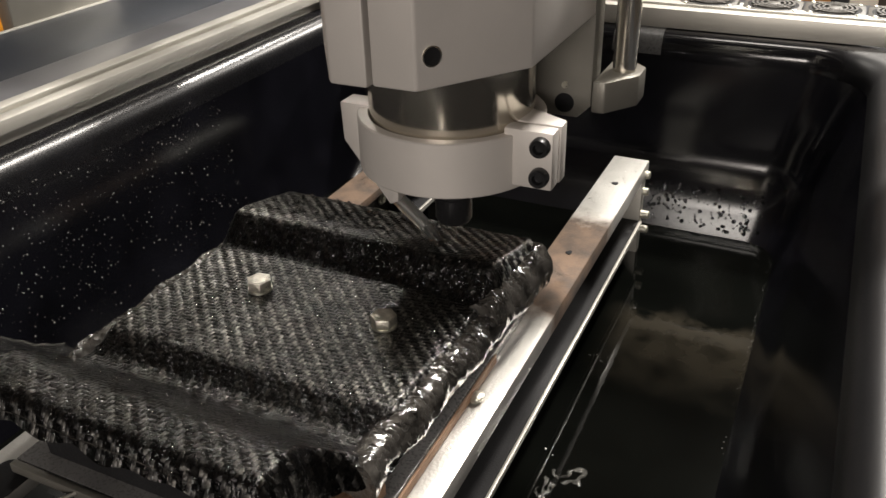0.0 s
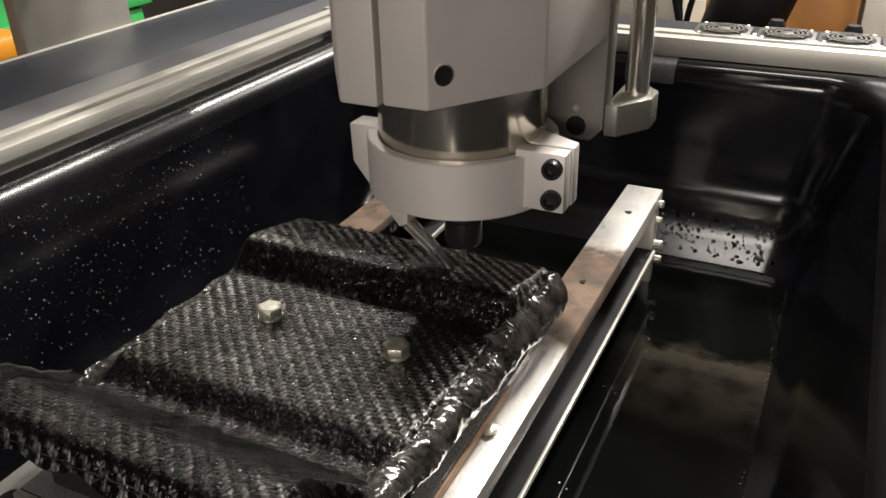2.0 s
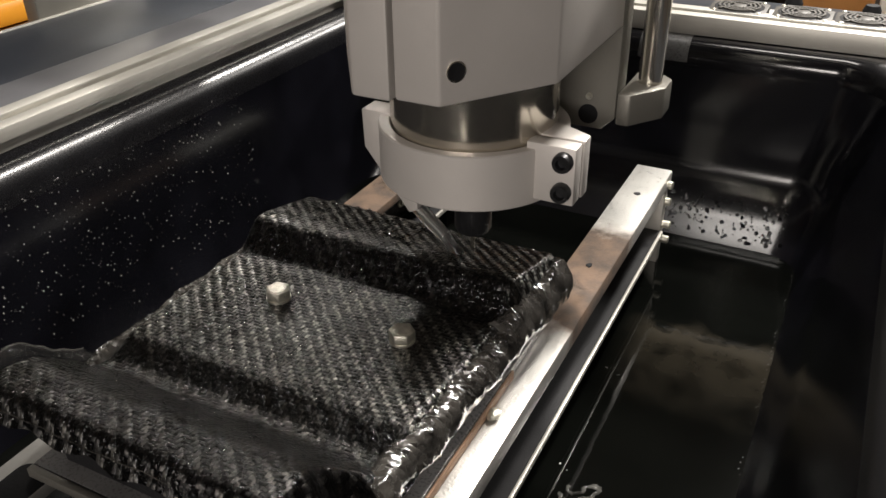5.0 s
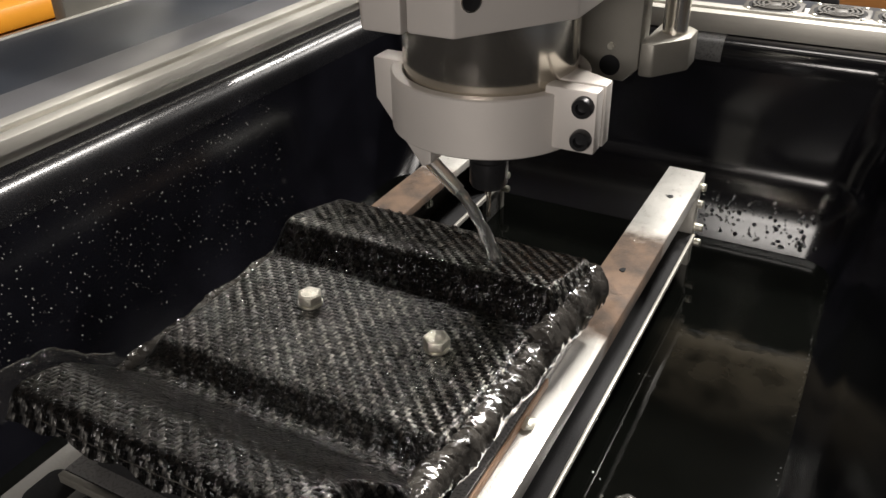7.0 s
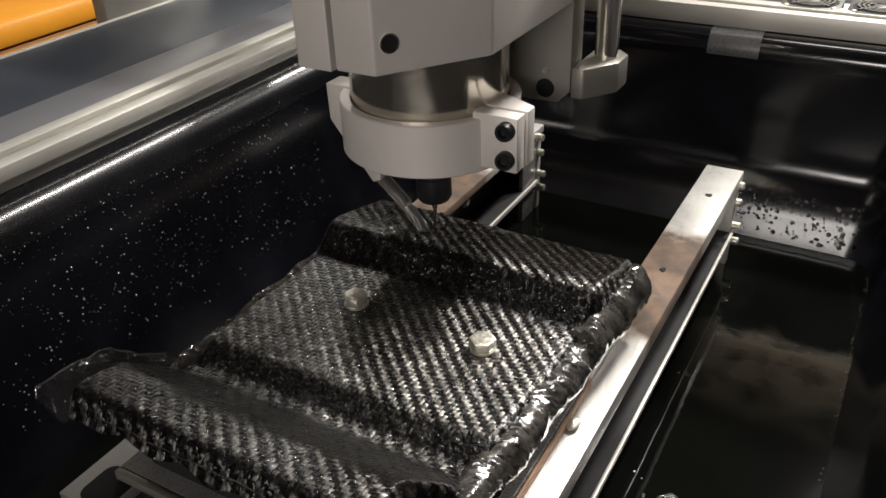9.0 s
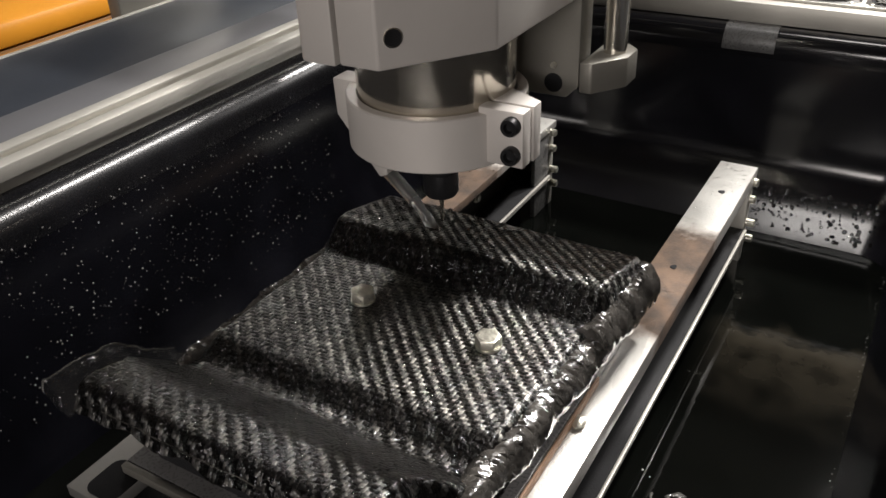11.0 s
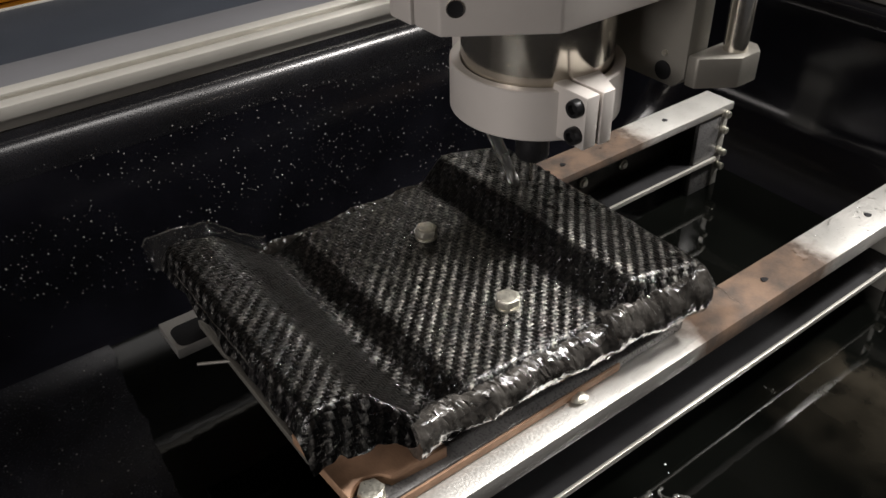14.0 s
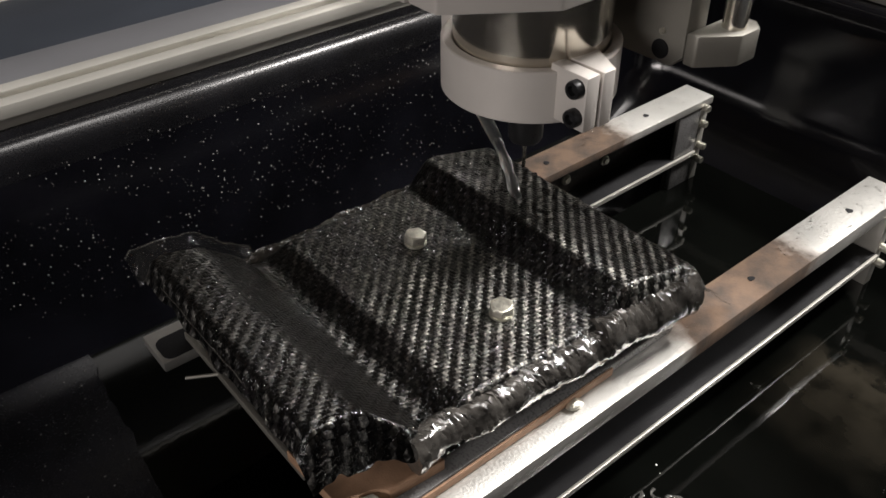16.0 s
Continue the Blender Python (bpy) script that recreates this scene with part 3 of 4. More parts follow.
def carbon_part():
    p = thing("carbon_part", "black wet carbon fibre twill part with stepped ridges under clear film", "carbon part")
    nx, ny = 230, 300
    y0, y1 = -0.2675, -0.055
    bm = bmesh.new()
    grid = []
    for j in range(ny + 1):
        row = []
        y = y0 + (y1 - y0) * j / ny
        for i in range(nx + 1):
            s = i / nx
            wob = 0.0025 * noise.noise(Vector((y * 60, 1.5, 0))) + 0.0012 * noise.noise(Vector((y * 190, 3, 0)))
            lx, rx = PX0 + wob, right_edge(y) + wob
            x = lx + (rx - lx) * s
            yy = y + 0.002 * noise.noise(Vector((x * 70, j * 0.01, 9))) * (1 if j < 6 or j > ny - 6 else 0)
            row.append(bm.verts.new((x, yy, skin_height(x, yy))))
        grid.append(row)
    for a, b in zip(grid, grid[1:]):
        for i in range(nx):
            bm.faces.new((a[i], a[i + 1], b[i + 1], b[i]))
    # the laminate's thickness, turned in under the edge
    loop = grid[0] + [r[-1] for r in grid[1:]] + grid[-1][-2::-1] + [r[0] for r in grid[-2:0:-1]]
    low = [bm.verts.new((v.co.x + (-0.0735 - v.co.x) * 0.05, v.co.y + (-0.163 - v.co.y) * 0.035, v.co.z - 0.0022)) for v in loop]
    n = len(loop)
    for i in range(n):
        bm.faces.new((loop[i], low[i], low[(i + 1) % n], loop[(i + 1) % n]))
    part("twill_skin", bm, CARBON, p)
    # unseen support block; its black stands for the shade under the skin
    part("mould_core", box(-0.140, -0.032, -0.246, -0.072, 0.0062, 0.026, 0.001), BLACK, p)
    # the thin flap that sticks out at the near corner, with a pale tube for its edge glint
    bm = bmesh.new()
    rows, rim = [], []
    for j in range(33):
        t = j / 32
        y = -0.2705 + 0.0605 * t
        out = straight(t, [(0, 0.012), (0.06, 0.017), (0.5, 0.0135), (1, 0.0125)])
        top = straight(t, [(0, 0.0525), (0.3, 0.0535), (0.55, 0.0520), (0.8, 0.038), (1, 0.0305)])
        row = []
        for i in range(13):
            s = i / 12
            x = PX0 + 0.001 - s * out
            z = spline(y, PROFILE) * (1 - s) + s * top - 0.001 * math.sin(math.pi * s) + 0.0016 * noise.noise(Vector((x * 190, y * 190, 2)))
            row.append(bm.verts.new((x, y, z)))
        rows.append(row)
        rim.append(row[-1].co.copy())
    for a, b in zip(rows, rows[1:]):
        for i in range(12):
            bm.faces.new((a[i], a[i + 1], b[i + 1], b[i]))
    bmesh.ops.solidify(bm, geom=bm.faces[:], thickness=0.0004)
    flap = part("film_flap", bm, THIN, p, "shiny clear film flap")
    part("flap_glint", tube(rim, [0.0004] * len(rim), 6), WETFILM, flap, "pale line for the glint on the film edge")
    seam = []
    for k in range(40):
        x = -0.136 + 0.078 * k / 39
        y = -0.2655 + 0.0006 * noise.noise(Vector((x * 80, 0, 3)))
        seam.append((x, y, skin_height(x, y) + 0.0003))
    part("film_seam", tube(seam, [0.00022] * 40, 6), FILM, p, "fine pale seam of the film")
    # crumpled film along both sides: tucked, creased tubes
    def ridged(v):
        return 1 - 2 * abs(noise.noise(v)) - 0.5

    def creased(y0, y1, cx, cz, rx, rz, amp, label, lean=0.0):
        bm = bmesh.new()
        rings = []
        rng = random.Random(int(1000 * (y1 - cx)))
        steps, seg = int((y1 - y0) / 0.0014), 22
        for j in range(steps + 1):
            y = y0 + (y1 - y0) * j / steps
            ring = []
            for k in range(seg):
                a = 2 * math.pi * (k + 0.5 * (j % 2) + rng.uniform(-0.25, 0.25)) / seg
                q = Vector((y * 64 + math.cos(a) * 1.1, math.cos(a) * 1.1 + y * 30, math.sin(a) * 1.1))
                r = 1 + amp * (0.9 * noise.noise(q * 0.7) + 0.5 * ridged(q * 1.1 + Vector((3, 1, 7))) + 0.6 * ridged(Vector((q.x * 2.0 + q.z * 1.6, q.y * 3.1, q.z * 1.2))) + rng.uniform(-0.12, 0.12))
                yj = y + rng.uniform(-0.0004, 0.0004)
                ring.append(bm.verts.new((cx + lean * (y - y0) + rx * r * math.cos(a) + 0.0018 * noise.noise(Vector((y * 60, 2, 2))), yj, cz + rz * r * math.sin(a))))
            rings.append(ring)
        for a, c in zip(rings, rings[1:]):
            for i in range(seg):
                n = (i + 1) % seg
                bm.faces.new((a[i], a[n], c[i]))
                bm.faces.new((a[n], c[n], c[i]))
        bm.faces.new(rings[0][::-1])
        bm.faces.new(rings[-1])
        part("film_edge", bm, FILM, p, label, 40)

    creased(-0.226, -0.118, PX1 - 0.0100, 0.0268, 0.0072, 0.0088, 0.20, "crumpled glossy film edge", 0.062)
    creased(-0.125, -0.064, PX1 - 0.0042, 0.0285, 0.0074, 0.0122, 0.18, "crumpled glossy film edge", 0.075)
    creased(-0.222, -0.100, PX0 + 0.0012, 0.0275, 0.0042, 0.0070, 0.26, "crumpled glossy film edge")
    # loose scrap at the far corner
    bm = bmesh.new()
    rows = []
    for j in range(31):
        row = []
        for i in range(31):
            s, t = i / 30, j / 30
            q = Vector((s * 3, t * 3, 1.7))
            base = Vector((-0.001, -0.068, 0.037)).lerp(Vector((0.007, -0.028, 0.002)), s) + Vector((0.98, -0.19, 0.1)) * (t - 0.5) * 0.015 * (1 - 0.55 * s)
            row.append(bm.verts.new(base + Vector((0.003 * noise.noise(q), 0.003 * noise.noise(q + Vector((5, 5, 5))), 0.005 * ridged(q * 1.4) * (1 - s)))))
        rows.append(row)
    for a, c in zip(rows, rows[1:]):
        for i in range(30):
            bm.faces.new((a[i], a[i + 1], c[i + 1], c[i]))
    bmesh.ops.solidify(bm, geom=bm.faces[:], thickness=0.0006)
    part("film_scrap", bm, THIN, p, "dark crumpled scrap of film")
    return p


carbon_part()


def board():
    t = thing("base_board", "grey laminated base board with a brown core under the carbon part", "board")
    part("laminate", box(-0.1510, -0.0008, -0.2530, -0.066, 0.0004, 0.0060, 0.0006), LAMINATE, t)
    part("front_strip", box(-0.1510, -0.040, -0.2565, -0.2534, 0.0015, 0.0060, 0.0004), PLATE, t, "pale front strip")
    part("core_edge", box(-0.0006, 0.0006, -0.2525, -0.112, 0.0006, 0.0052, 0.0003), BOARD, t, "brown fibreboard edge")
    part("pin", tube([(-0.1155, -0.2562, 0.0045), (-0.1235, -0.2690, 0.0040)], [0.0008, 0.0008], 10), ALU, t, "thin pale metal pin")
    notch = [(-0.002 + 0.0105 * math.cos(radians(d)), -0.246 + 0.0105 * math.sin(radians(d))) for d in range(245, 105, -10)]
    tagged(part("packing_piece", prism([(-0.05, -0.2575), *notch, (-0.0045, -0.21), (-0.05, -0.21)], 0.0062, 0.0125, "z", 0.0004), BOARD), "brown fibreboard packing piece with a round notch", "packing")
    bm = bmesh.new()
    rows = []
    for j in range(41):
        y = -0.112 + 0.062 * j / 40
        c = 0.0085 - 0.0042 * j / 40 + 0.0003 * math.sin(j * 0.4)
        w = 0.0036 * min(1, 0.35 + 0.2 * min(j, 40 - j)) + 0.0006 * noise.noise(Vector((j * 0.35, 1, 4)))
        rows.append([bm.verts.new((c + w * s, y, 0.0002 + 0.0005 * (1 - s ** 4) + 0.0001 * noise.noise(Vector((s * 2, j * 0.4, 0))))) for s in (-1, -0.75, -0.4, 0, 0.4, 0.75, 1)])
    for p, q in zip(rows, rows[1:]):
        for i in range(6):
            bm.faces.new((p[i], p[i + 1], q[i + 1], q[i]))
    tagged(part("resin_strip", bm, THIN), "milky clear resin ribbon dried on the rail", "resin")


board()


def hex_bolt(at, turn, label):
    b = thing("hex_bolt", label, "bolt", "bolts through the part", at)
    head = [(0.0058 * math.cos(radians(turn + 60 * i)), 0.0058 * math.sin(radians(turn + 60 * i))) for i in range(6)]
    part("head", prism(head, 0.0012, 0.0056, "z", 0.0004), ZINC, b)
    part("washer", lathe([(0.0056, 0.0), (0.0056, 0.0011)], 28), ZINC, b)
    bm = lathe([(0.0042, 0.0054), (0.0042, 0.0058), (0.0034, 0.00585)], 20)
    part("head_mark", bm, ZINC, b)
    return b


hex_bolt((-0.1014, -0.149, 0.0378), 8, "dull zinc hex bolt standing on the carbon part")
hex_bolt((-0.0065, -0.2460, 0.0061), 15, "steel hex bolt on the rail before the board")
nub = lathe([(0.0010, 0), (0.0030, 0.0012), (0.0032, 0.0028), (0.0022, 0.0042), (0.0008, 0.0048)], 16)
for v in nub.verts:
    v.co = Vector((v.co.x * 0.9, v.co.y * 1.5, v.co.z * 0.7)) + Vector(noise.noise_vector(v.co * 400)) * 0.0006 + Vector((0.0025, -0.140, 0.0003))
tagged(part("shiny_nub", nub, ZINC), "small shiny bolt-like nub on the rail edge", "resin")
hex_bolt((-0.0351, -0.152, 0.0378), 22, "wet zinc hex bolt standing on the carbon part")


# ---- spindle head ----
def socket_screw(at, axis, parent, r=0.0045):
    """Round head with a six-sided recess, pointing along axis."""
    bm = lathe([(r, 0), (r, 0.0032), (r * 0.9, 0.0042), (r * 0.56, 0.0042), (r * 0.5, 0.0018)], 24)
    return part("socket_screw", aimed(bm, at, Vector(at) + Vector(axis)), DARK_STEEL, parent, "black socket screw")


def ring_block(r0, r1, z0, z1, seg=72):
    return lathe([(r0, z0), (r1 - 0.0006, z0), (r1, z0 + 0.0006), (r1, z1 - 0.0006), (r1 - 0.0006, z1), (r0 + 0.0006, z1), (r0, z1 - 0.0006), (r0, z0)], seg, cap=False)


def spindle_head():
    h = thing("spindle_head", "grey aluminium milling spindle head with steel spindle and clamp", "spindle")
    # housing halves with a slot between them
    right = [(0.0032, -0.074), (0.021, -0.074), (0.0495, -0.0335), (0.0495, 0.0505), (0.0032, 0.0505)]
    left = [(0.0012, -0.074), (0.0012, 0.0505), (-0.0425, 0.0505), (-0.0425, -0.0335), (-0.0145, -0.074)]
    hr = part("housing", prism(right, 0.107, 0.30, "z", 0.0012), BLASTED, h)
    part("housing", prism(left, 0.106, 0.30, "z", 0.0012), BLASTED, h)
    part("slot_filler", box(0.0008, 0.0036, -0.069, 0.048, 0.109, 0.30), DARK_STEEL, h)
    nrm = Vector((0.0405, -0.0285, 0)).normalized()
    for z in (0.119, 0.152, 0.185):
        c = Vector((0.0248, -0.0686, z))
        bm = lathe([(0.0038, 0.0002), (0.0038, 0.0006), (0.0034, 0.0007), (0.0033, -0.001)], 24, cap=False)
        part("screw_recess", aimed(bm, c - nrm * 0.0002, c + nrm), STEEL, hr)
        part("screw", aimed(lathe([(0.0033, 0), (0.0033, 0.0005), (0.0026, 0.0004), (0.0004, 0.00035)], 20), c - nrm * 0.0001, c + nrm), BLACK, hr)
    part("spindle_body", lathe([(0.0352, 0.052), (0.0367, 0.054), (0.0367, 0.0745), (0.0371, 0.076), (0.0371, 0.16)], 96), STEEL, h, "polished steel spindle body")
    part("spindle_clamp", ring_block(0.0372, 0.0425, 0.0485, 0.0735), BLASTED, h)
    # clamp ears with a slit
    ear = part("clamp_ear", prism([(0.033, -0.0205), (0.0545, -0.0205), (0.0545, -0.0125), (0.033, -0.0125)], 0.0508, 0.0765, "z", 0.0008), BLASTED, h)
    part("clamp_ear", prism([(0.034, -0.0108), (0.055, -0.0108), (0.055, -0.0035), (0.034, 0.007)], 0.0505, 0.0765, "z", 0.0008), BLASTED, h)
    for z in (0.057, 0.0705):
        socket_screw((0.0495, -0.0203, z), (0, -1, 0), ear, 0.0042)
    # nozzle holder on the far side of the clamp
    holder = [(-0.0500, 0.0745), (-0.035, 0.0745), (-0.022, 0.046), (-0.0222, 0.0285), (-0.0268, 0.0262), (-0.0495, 0.056)]
    part("nozzle_holder", prism(holder, -0.014, -0.002, "y", 0.0008), BLASTED, h)
    part("nozzle", tube([(-0.0275, -0.008, 0.0285), (-0.018, -0.0095, 0.0222), (-0.0095, -0.011, 0.0165)], [0.0034, 0.0034, 0.0031]), CLEAR, h, "clear plastic coolant nozzle")
    # collet and cutter
    part("collet_nut", lathe([(0.0052, 0.0168), (0.0078, 0.0172), (0.0088, 0.0190), (0.0088, 0.0300), (0.0080, 0.0306), (0.0080, 0.0330), (0.0088, 0.0336), (0.0120, 0.0440), (0.0120, 0.052)], 40), DARK_STEEL, h, "black collet nut")
    part("milling_cutter", lathe([(0.0006, 0.0), (0.0010, 0.0006), (0.0010, 0.011), (0.0015, 0.013), (0.0015, 0.018)], 16), STEEL, h, "thin steel milling cutter")
    # sliding plate behind with guide rod
    back = [(-0.06, 0.0565), (0.043, 0.0565), (0.0495, 0.063), (0.0495, 0.30), (-0.06, 0.30)]
    plate = part("slide_plate", prism(back, 0.051, 0.066, "y", 0.0008), PLATE, h)
    part("plate_hole", aimed(lathe([(0.0048, 0), (0.0048, 0.0006)], 24), (0.0365, 0.051, 0.0635), (0.0365, 0, 0.0635)), BLACK, plate)
    part("plate_screw", aimed(lathe([(0.0016, 0), (0.0016, 0.0012)], 12), (0.0365, 0.051, 0.0725), (0.0365, 0, 0.0725)), ZINC, plate)
    part("carriage_block", box(-0.03, 0.03, 0.0662, 0.1955, 0.168, 0.198, 0.001), PLATE, h)
    foot = [(0.0497, 0.051), (0.0497, 0.088), (0.062, 0.088), (0.068, 0.082), (0.068, 0.068), (0.056, 0.051)]
    part("rod_bracket", prism(foot, 0.060, 0.0755, "z", 0.001), PLATE, h)
    part("guide_rod", lathe([(0.0058, 0.075), (0.0058, 0.30)], 32, at=(0.059, 0.074, 0)), STEEL, h, "polished steel guide rod")
    return h


HEAD = spindle_head()


def water_stream():
    """The coolant jet: leaves the nozzle and falls in an arc past the cutter."""
    pts, rad = [], []
    for k in range(26):
        t = k / 25
        pts.append((-0.0100 + 0.031 * t - 0.005 * t * t, -0.011 - 0.002 * t, 0.0168 - 0.026 * t - 0.021 * t * t))
        rad.append(0.0024 + 0.0003 * math.sin(k * 1.1) + 0.0009 * t)
    bm = tube(pts, rad, 10)
    for v in bm.verts:
        v.co += Vector(noise.noise_vector(v.co * 300)) * 0.0004
    return tagged(part("water_stream", bm, JET), "clear thin jet of coolant water from the nozzle", "water jet")


STREAM = water_stream()


# ---- fans behind the machine ----
def fan(x):
    f = thing("cooling_fan", "dark round cooling fan grille in a pale plate", "fan", "fans behind the tub", (x, 0.293, 0.0790))
    h, c = 0.0213, 0.0075
    corners = [(h, -h + c), (h, h - c), (h - c, h), (-h + c, h), (-h, h - c), (-h, -h + c), (-h + c, -h), (h - c, -h)]
    part("fan_frame", prism(corners, -0.008, 0.0008, "z", 0.0004), FANGREY, f)
    part("back", lathe([(0.0188, 0.0006), (0.0188, 0.0010)], 32), BLACK, f)
    part("hub", lathe([(0.0052, 0.0008), (0.0052, 0.0018), (0.0045, 0.0022)], 24), FANGREY, f)
    for r in (0.0085, 0.0118, 0.0151):
        part("guard_ring", lathe([(r - 0.0008, 0.0009), (r + 0.0008, 0.0009), (r + 0.0008, 0.0022), (r - 0.0008, 0.0022), (r - 0.0008, 0.0009)], 36, cap=False), FANGREY, f)
    for a in (45, 135, 225, 315):
        bm = box(0.0045, 0.0190, -0.0010, 0.0010, 0.0011, 0.0021)
        bmesh.ops.transform(bm, matrix=Matrix.Rotation(radians(a), 4, "Z"), verts=bm.verts)
        part("guard_spoke", bm, FANGREY, f)
    for x, y in ((0.0165, 0.0165), (-0.0165, 0.0165), (0.0165, -0.0165), (-0.0165, -0.0165)):
        part("screw", lathe([(0.0016, 0.0007), (0.0016, 0.0014), (0.0008, 0.0018)], 12, at=(x, y, 0)), ZINC, f)
    return f


for fx in (0.019, 0.066, 0.110, 0.154):
    fan(fx)
tagged(part("fan_plate", box(-0.004, 0.26, 0.2712, 0.314, 0.0672, 0.0702, 0.0006), WHITE), "white plate that carries the fans", "plate")


# ---- behind the machine ----
def knob(x):
    bm = lathe([(0.004, 0), (0.004, 0.008), (0.006, 0.010), (0.007, 0.016), (0.005, 0.020)], 20)
    bmesh.ops.transform(bm, matrix=pose(x, 0.330, 0.062), verts=bm.verts)
    tagged(part("hose_cap", bm, BLACK), "small black plastic cap standing behind the fans", "cap", "black caps")


knob(0.055)
knob(0.112)
tagged(part("paper_sheet", box(0.015, 0.05, 0.33, 0.37, 0.060, 0.0608), WHITE), "white sheet of paper behind the fans", "paper")
tagged(part("rear_shelf", box(-0.35, 0.45, 0.315, 0.40, 0.052, 0.0598, 0.001), SLATE), "dark shelf behind the fan plate", "shelf")
c = thing("grey_box", "pale grey metal control box behind the machine", "box")
part("case", box(-0.19, -0.075, 0.60, 0.80, -0.9, 0.10, 0.004), CREAM, c)
part("lid", box(-0.192, -0.073, 0.598, 0.802, 0.1005, 0.108, 0.002), CREAM, c)
c = thing("wooden_cabinet", "orange brown wooden cabinet behind the machine", "cabinet")
part("carcass", box(-0.35, 0.115, 1.22, 1.6, -0.9, 0.3, 0.003), WOOD, c)
part("door", box(-0.10, 0.112, 1.204, 1.2195, -0.85, 0.28, 0.002), WOOD, c)
tagged(part("white_post", box(0.122, 0.165, 1.15, 1.19, -0.9, 0.5, 0.003), WHITE), "white painted post beside the cabinet", "post")
tagged(part("black_post", box(0.185, 0.235, 1.15, 1.19, -0.9, 0.5, 0.003), BLACK), "black post beside the white post", "post")
tagged(part("dark_bag", tube([(-0.03, 0.62, -0.02), (0.0, 0.62, 0.03), (0.02, 0.63, 0.08), (0.03, 0.64, 0.14)], [0.03, 0.045, 0.04, 0.02], 20), BLACK), "dark cloth bag behind the machine", "bag")
for k, x in enumerate((-0.066, -0.056, -0.048)):
    pts = [(x + 0.012 * math.sin(j * 0.5 + k), 0.56 + 0.006 * k, -0.1 + 0.02 * j) for j in range(14)]
    tagged(part("cable", tube(pts, [0.0035] * 14, 10), BLACK), "black cable hanging behind the machine", "cable", "cables")
# beside the machine
b = thing("side_bench", "plain dark bench that carries the case and the crate", "bench")
part("bench_top", box(-1.10, -0.60, -0.40, 0.62, -0.335, -0.3005, 0.004), SLATE, b)
for x, y in ((-1.08, -0.38), (-0.66, -0.38), (-1.08, 0.56), (-0.66, 0.56)):
    part("leg", box(x, x + 0.04, y, y + 0.04, -0.9, -0.3355, 0.002), SLATE, b)
c = thing("yellow_case", "orange yellow plastic case on the side bench", "case")
part("body", box(-0.80, -0.66, -0.30, 0.19, -0.300, 0.02, 0.006), YELLOW, c)
part("lid", box(-0.805, -0.655, -0.305, 0.195, 0.0205, 0.045, 0.006), YELLOW, c)
c = thing("green_crate", "bright green plastic crate beside the table", "crate")
part("body", box(-1.05, -0.85, 0.25, 0.55, -0.3, -0.01, 0.01), GREEN, c)
part("rim", box(-1.06, -0.84, 0.24, 0.56, -0.0095, 0.01, 0.005), GREEN, c)


# ---- water drops ----
def drops(name, label, places, mat):
    """Half-round beads: centre, outward normal, radius."""
    vs, fs = [], []
    for p, n, r in places:
        q = Vector(n).to_track_quat("Z", "Y")
        k0 = len(vs)
        ry = r * random.uniform(0.8, 1.25)
        for rr, hh in ((1.0, -0.05), (0.86, 0.34), (0.5, 0.56)):
            for i in range(8):
                a = math.pi * i / 4
                vs.append(Vector(p) + q @ Vector((rr * r * math.cos(a), rr * ry * math.sin(a), hh * r)))
        vs.append(Vector(p) + q @ Vector((0, 0, 0.64 * r)))
        for lvl in (0, 8):
            for i in range(8):
                j = (i + 1) % 8
                fs.append((k0 + lvl + i, k0 + lvl + j, k0 + lvl + 8 + j, k0 + lvl + 8 + i))
        for i in range(8):
            fs.append((k0 + 16 + i, k0 + 16 + (i + 1) % 8, k0 + 24))
    me = bpy.data.meshes.new(name)
    me.from_pydata([tuple(v) for v in vs], [], fs)
    for f in me.polygons:
        f.use_smooth = True
    me.materials.append(mat)
    return tagged(new(name, me), label, "water drops", kind="stuff")


rnd = random.Random(7)
left = []
for k in range(1500):
    y, s = rnd.uniform(-0.45, 0.04), rnd.random() ** 0.75
    if noise.noise(Vector((y * 14, s * 3, 1))) < -0.35:
        continue
    z = -0.045 + 0.095 * s
    x = TX0 + straight(z, [(-0.05, 0.0285), (-0.033, 0.0240), (-0.012, 0.0210), (0.045, 0.0125), (0.055, 0.0120)])
    left.append(((x, y, z), (1, 0, 0.12), rnd.choice((0.00018, 0.00022, 0.00028, 0.0004, 0.0006))))
for k in range(150):
    left.append(((rnd.uniform(-0.245, -0.10), rnd.uniform(-0.44, -0.29), -0.0671), (0, 0, 1), rnd.choice((0.0003, 0.0004, 0.0006))))
drops("wall_drops", "small water drops on the black tub wall, painted pale for glints", left, DROP_GLINT)
ledge = []
for k in range(230):
    x, s = rnd.uniform(-0.02, 0.105), rnd.random()
    inset = 0.060 - 0.031 * s
    ledge.append(((x, TY1 - inset, straight(-inset, [(-0.071, -0.0714), (-0.0435, -0.0599), (-0.0285, -0.0469)])), (0, -0.5, 0.86), rnd.choice((0.0006, 0.0008, 0.001, 0.0014, 0.0018))))
drops("ledge_drops", "clear water beads on the sloping black ledge", ledge, DROP)
bar = []
for k in range(420):
    rx, y = rnd.choice(((0.0, 0), (-0.1555, 1)))[0], rnd.uniform(0.03, 0.158)
    if rx == 0 and y > 0.143:
        continue
    bar.append(((rx + rnd.uniform(-0.0115, 0.0115), y, 0.0002), (0, 0, 1), rnd.choice((0.0003, 0.0004, 0.0006))))
drops("rail_drops", "tiny water beads on the aluminium rails", bar, DROP)
skin = []
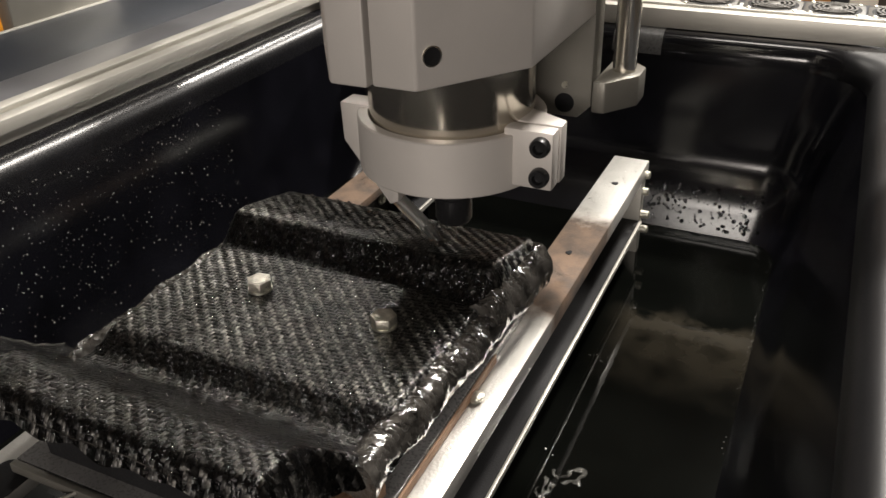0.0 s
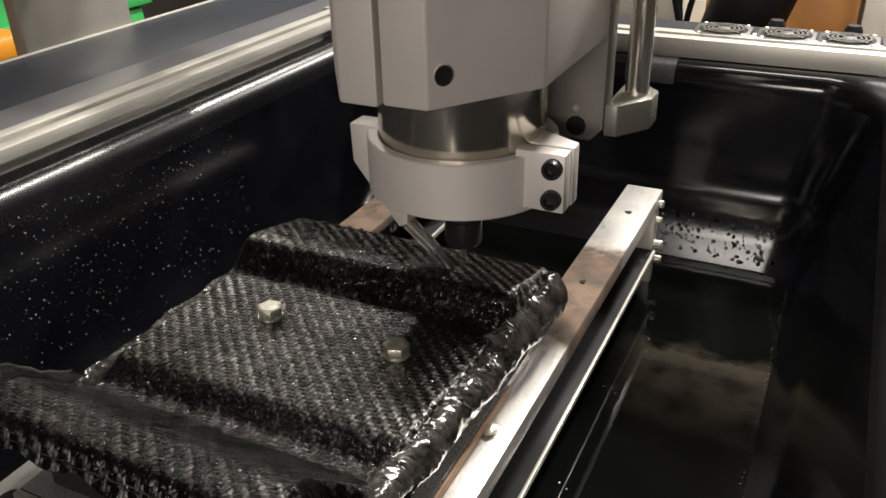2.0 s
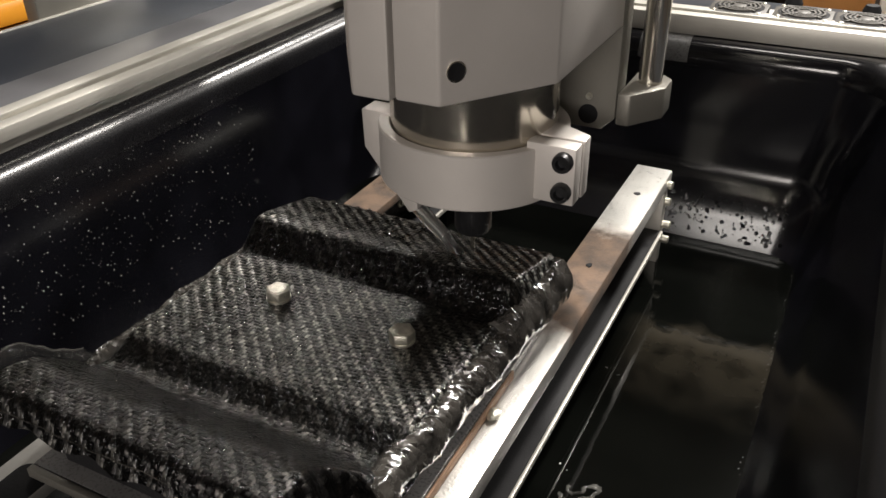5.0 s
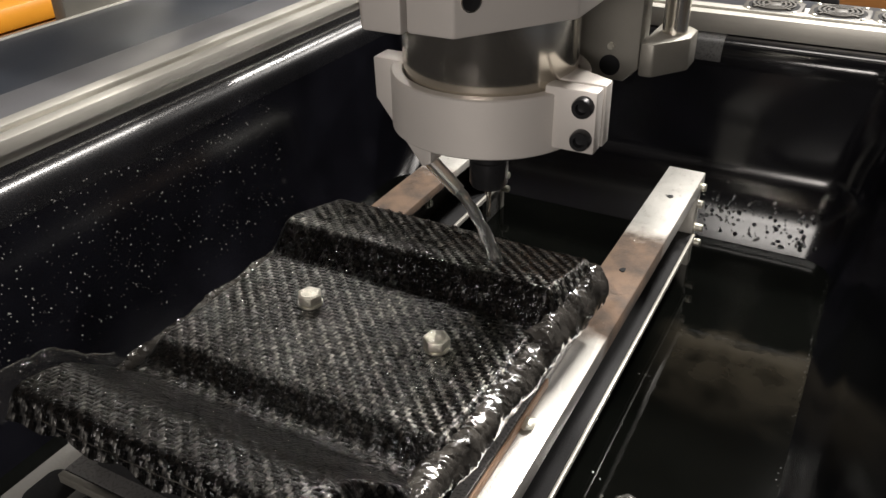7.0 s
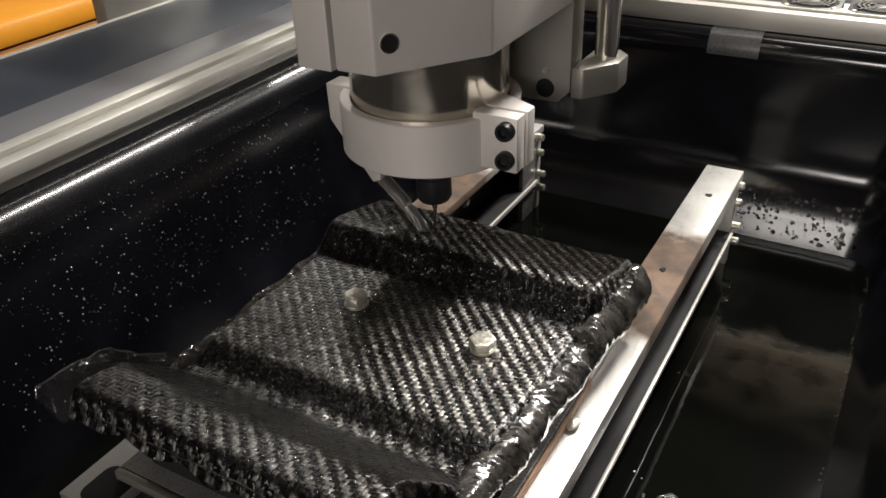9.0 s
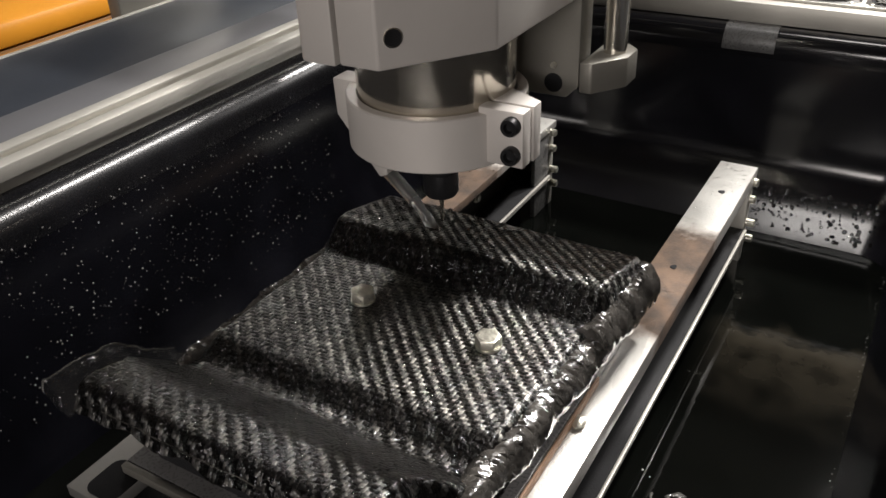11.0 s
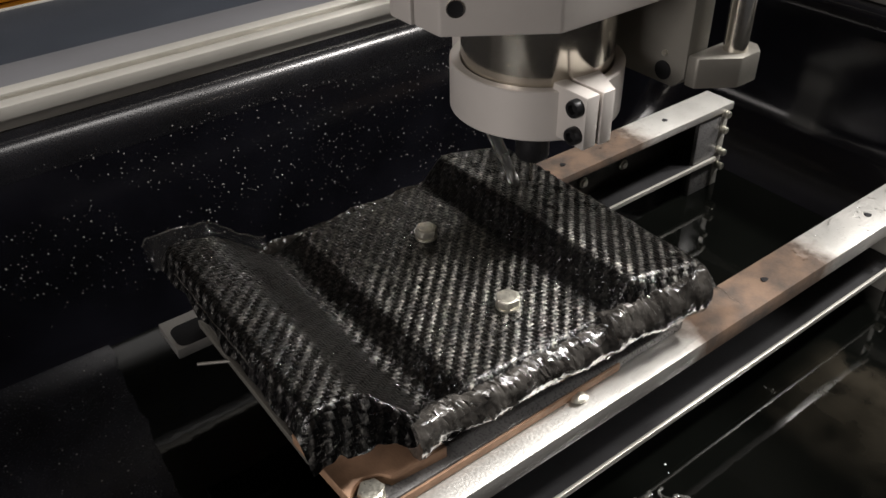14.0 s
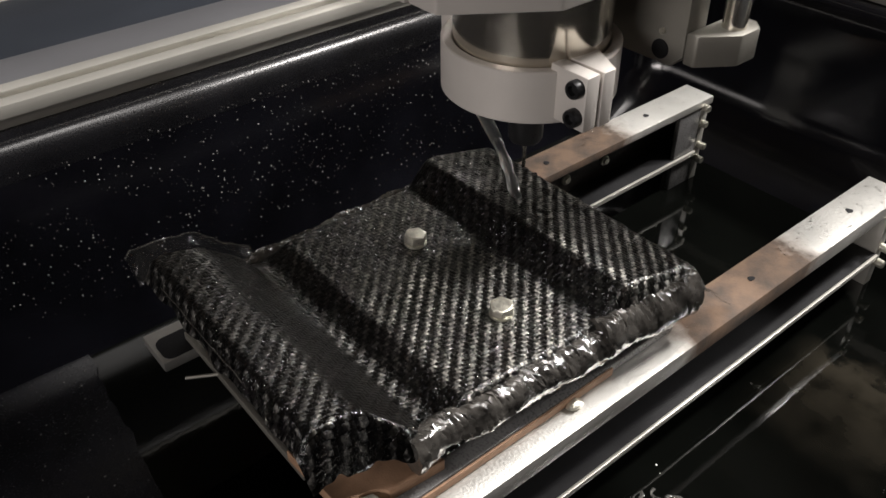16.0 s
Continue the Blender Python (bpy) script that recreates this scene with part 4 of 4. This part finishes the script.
for k in range(3200):
    x, y = rnd.uniform(PX0 + 0.004, PX1 - 0.002), rnd.uniform(-0.266, -0.06)
    if x > right_edge(y) - 0.004:
        continue
    e = 0.0006
    n = Vector((-(skin_height(x + e, y) - skin_height(x - e, y)) / (2 * e), -(skin_height(x, y + e) - skin_height(x, y - e)) / (2 * e), 1)).normalized()
    skin.append(((x, y, skin_height(x, y)), n, rnd.choice((0.0003, 0.0003, 0.0004, 0.0005, 0.0007))))
for k in range(500):
    x, y = rnd.uniform(PX0 + 0.004, PX1 - 0.014), rnd.uniform(-0.264, -0.196)
    if x > right_edge(y) - 0.004:
        continue
    if noise.noise(Vector((x * 60, y * 60, 2))) < -0.1:
        continue
    skin.append(((x, y, skin_height(x, y)), (rnd.uniform(-0.3, 0.3), rnd.uniform(-0.5, 0.5), 1), rnd.choice((0.00018, 0.00022, 0.0003, 0.0004))))
drops("skin_drops", "many small water beads on the carbon part", skin, DROP)

beads = []
for k in range(170):
    x, y = rnd.uniform(-0.14, -0.06), rnd.uniform(-0.102, -0.062)
    beads.append(((x, y, skin_height(x, y)), (0, 0.15, 1), rnd.choice((0.0005, 0.0007, 0.0009, 0.0014))))
for k in range(420):
    x, y = rnd.uniform(-0.13, -0.01), rnd.uniform(-0.195, -0.125)
    beads.append(((x, y, skin_height(x, y)), (0, 0, 1), rnd.choice((0.0004, 0.0005, 0.0007, 0.0009))))
drops("ridge_drops", "round clear water beads on the carbon part", beads, DROP)

line = []
for k in range(55):
    y = rnd.uniform(-0.06, 0.172)
    line.append(((0.1035 + rnd.uniform(-0.0012, 0.0006), y, -0.0690), (-0.5, 0, 0.8), rnd.choice((0.0002, 0.0003, 0.0004))))
drops("waterline_drops", "small beads along the edge of the water, painted pale for glints", line, DROP_GLINT)
froth = []
for k in range(9):
    x, y = rnd.uniform(0.018, 0.046), rnd.uniform(-0.128, -0.086)
    if noise.noise(Vector((x * 120, y * 120, 3))) > 0:
        froth.append(((x, y, -0.0688), (0, 0, 1), rnd.choice((0.0004, 0.0006))))
drops("foam_flecks", "small white foam flecks on the dark water", froth, FOAM)


def water_scrap(at, size, turn):
    """A crumpled piece of clear film afloat."""
    bm = bmesh.new()
    n = 18
    rows = []
    for j in range(n + 1):
        row = []
        for i in range(n + 1):
            x, y = (i / n - 0.5) * 2, (j / n - 0.5) * 1.1
            q = Vector((x * 2.2 + at[0] * 90, y * 2.2 + at[1] * 90, 0.4))
            crease = (1 - 2 * abs(noise.noise(q))) * 0.16 + 0.06 * noise.noise(q * 3)
            out = 1 + 0.5 * noise.noise(Vector((x * 1.3 + at[1] * 50, y * 1.3, 2)))
            row.append(bm.verts.new((x * out, y * out, crease)))
        rows.append(row)
    for a, c in zip(rows, rows[1:]):
        for i in range(n):
            bm.faces.new((a[i], a[i + 1], c[i + 1], c[i]))
    bmesh.ops.transform(bm, matrix=pose(*at, 0, 0, turn) @ Matrix.Scale(size, 4), verts=bm.verts)
    tagged(part("film_scrap", bm, WETFILM), "crumpled clear film scrap floating on dark water", "film scrap", "film scraps")


water_scrap((0.036, -0.101, -0.0695), 0.0085, 20)
water_scrap((0.027, -0.114, -0.0695), 0.0060, 75)
water_scrap((0.022, 0.0005, -0.0697), 0.0050, 140)


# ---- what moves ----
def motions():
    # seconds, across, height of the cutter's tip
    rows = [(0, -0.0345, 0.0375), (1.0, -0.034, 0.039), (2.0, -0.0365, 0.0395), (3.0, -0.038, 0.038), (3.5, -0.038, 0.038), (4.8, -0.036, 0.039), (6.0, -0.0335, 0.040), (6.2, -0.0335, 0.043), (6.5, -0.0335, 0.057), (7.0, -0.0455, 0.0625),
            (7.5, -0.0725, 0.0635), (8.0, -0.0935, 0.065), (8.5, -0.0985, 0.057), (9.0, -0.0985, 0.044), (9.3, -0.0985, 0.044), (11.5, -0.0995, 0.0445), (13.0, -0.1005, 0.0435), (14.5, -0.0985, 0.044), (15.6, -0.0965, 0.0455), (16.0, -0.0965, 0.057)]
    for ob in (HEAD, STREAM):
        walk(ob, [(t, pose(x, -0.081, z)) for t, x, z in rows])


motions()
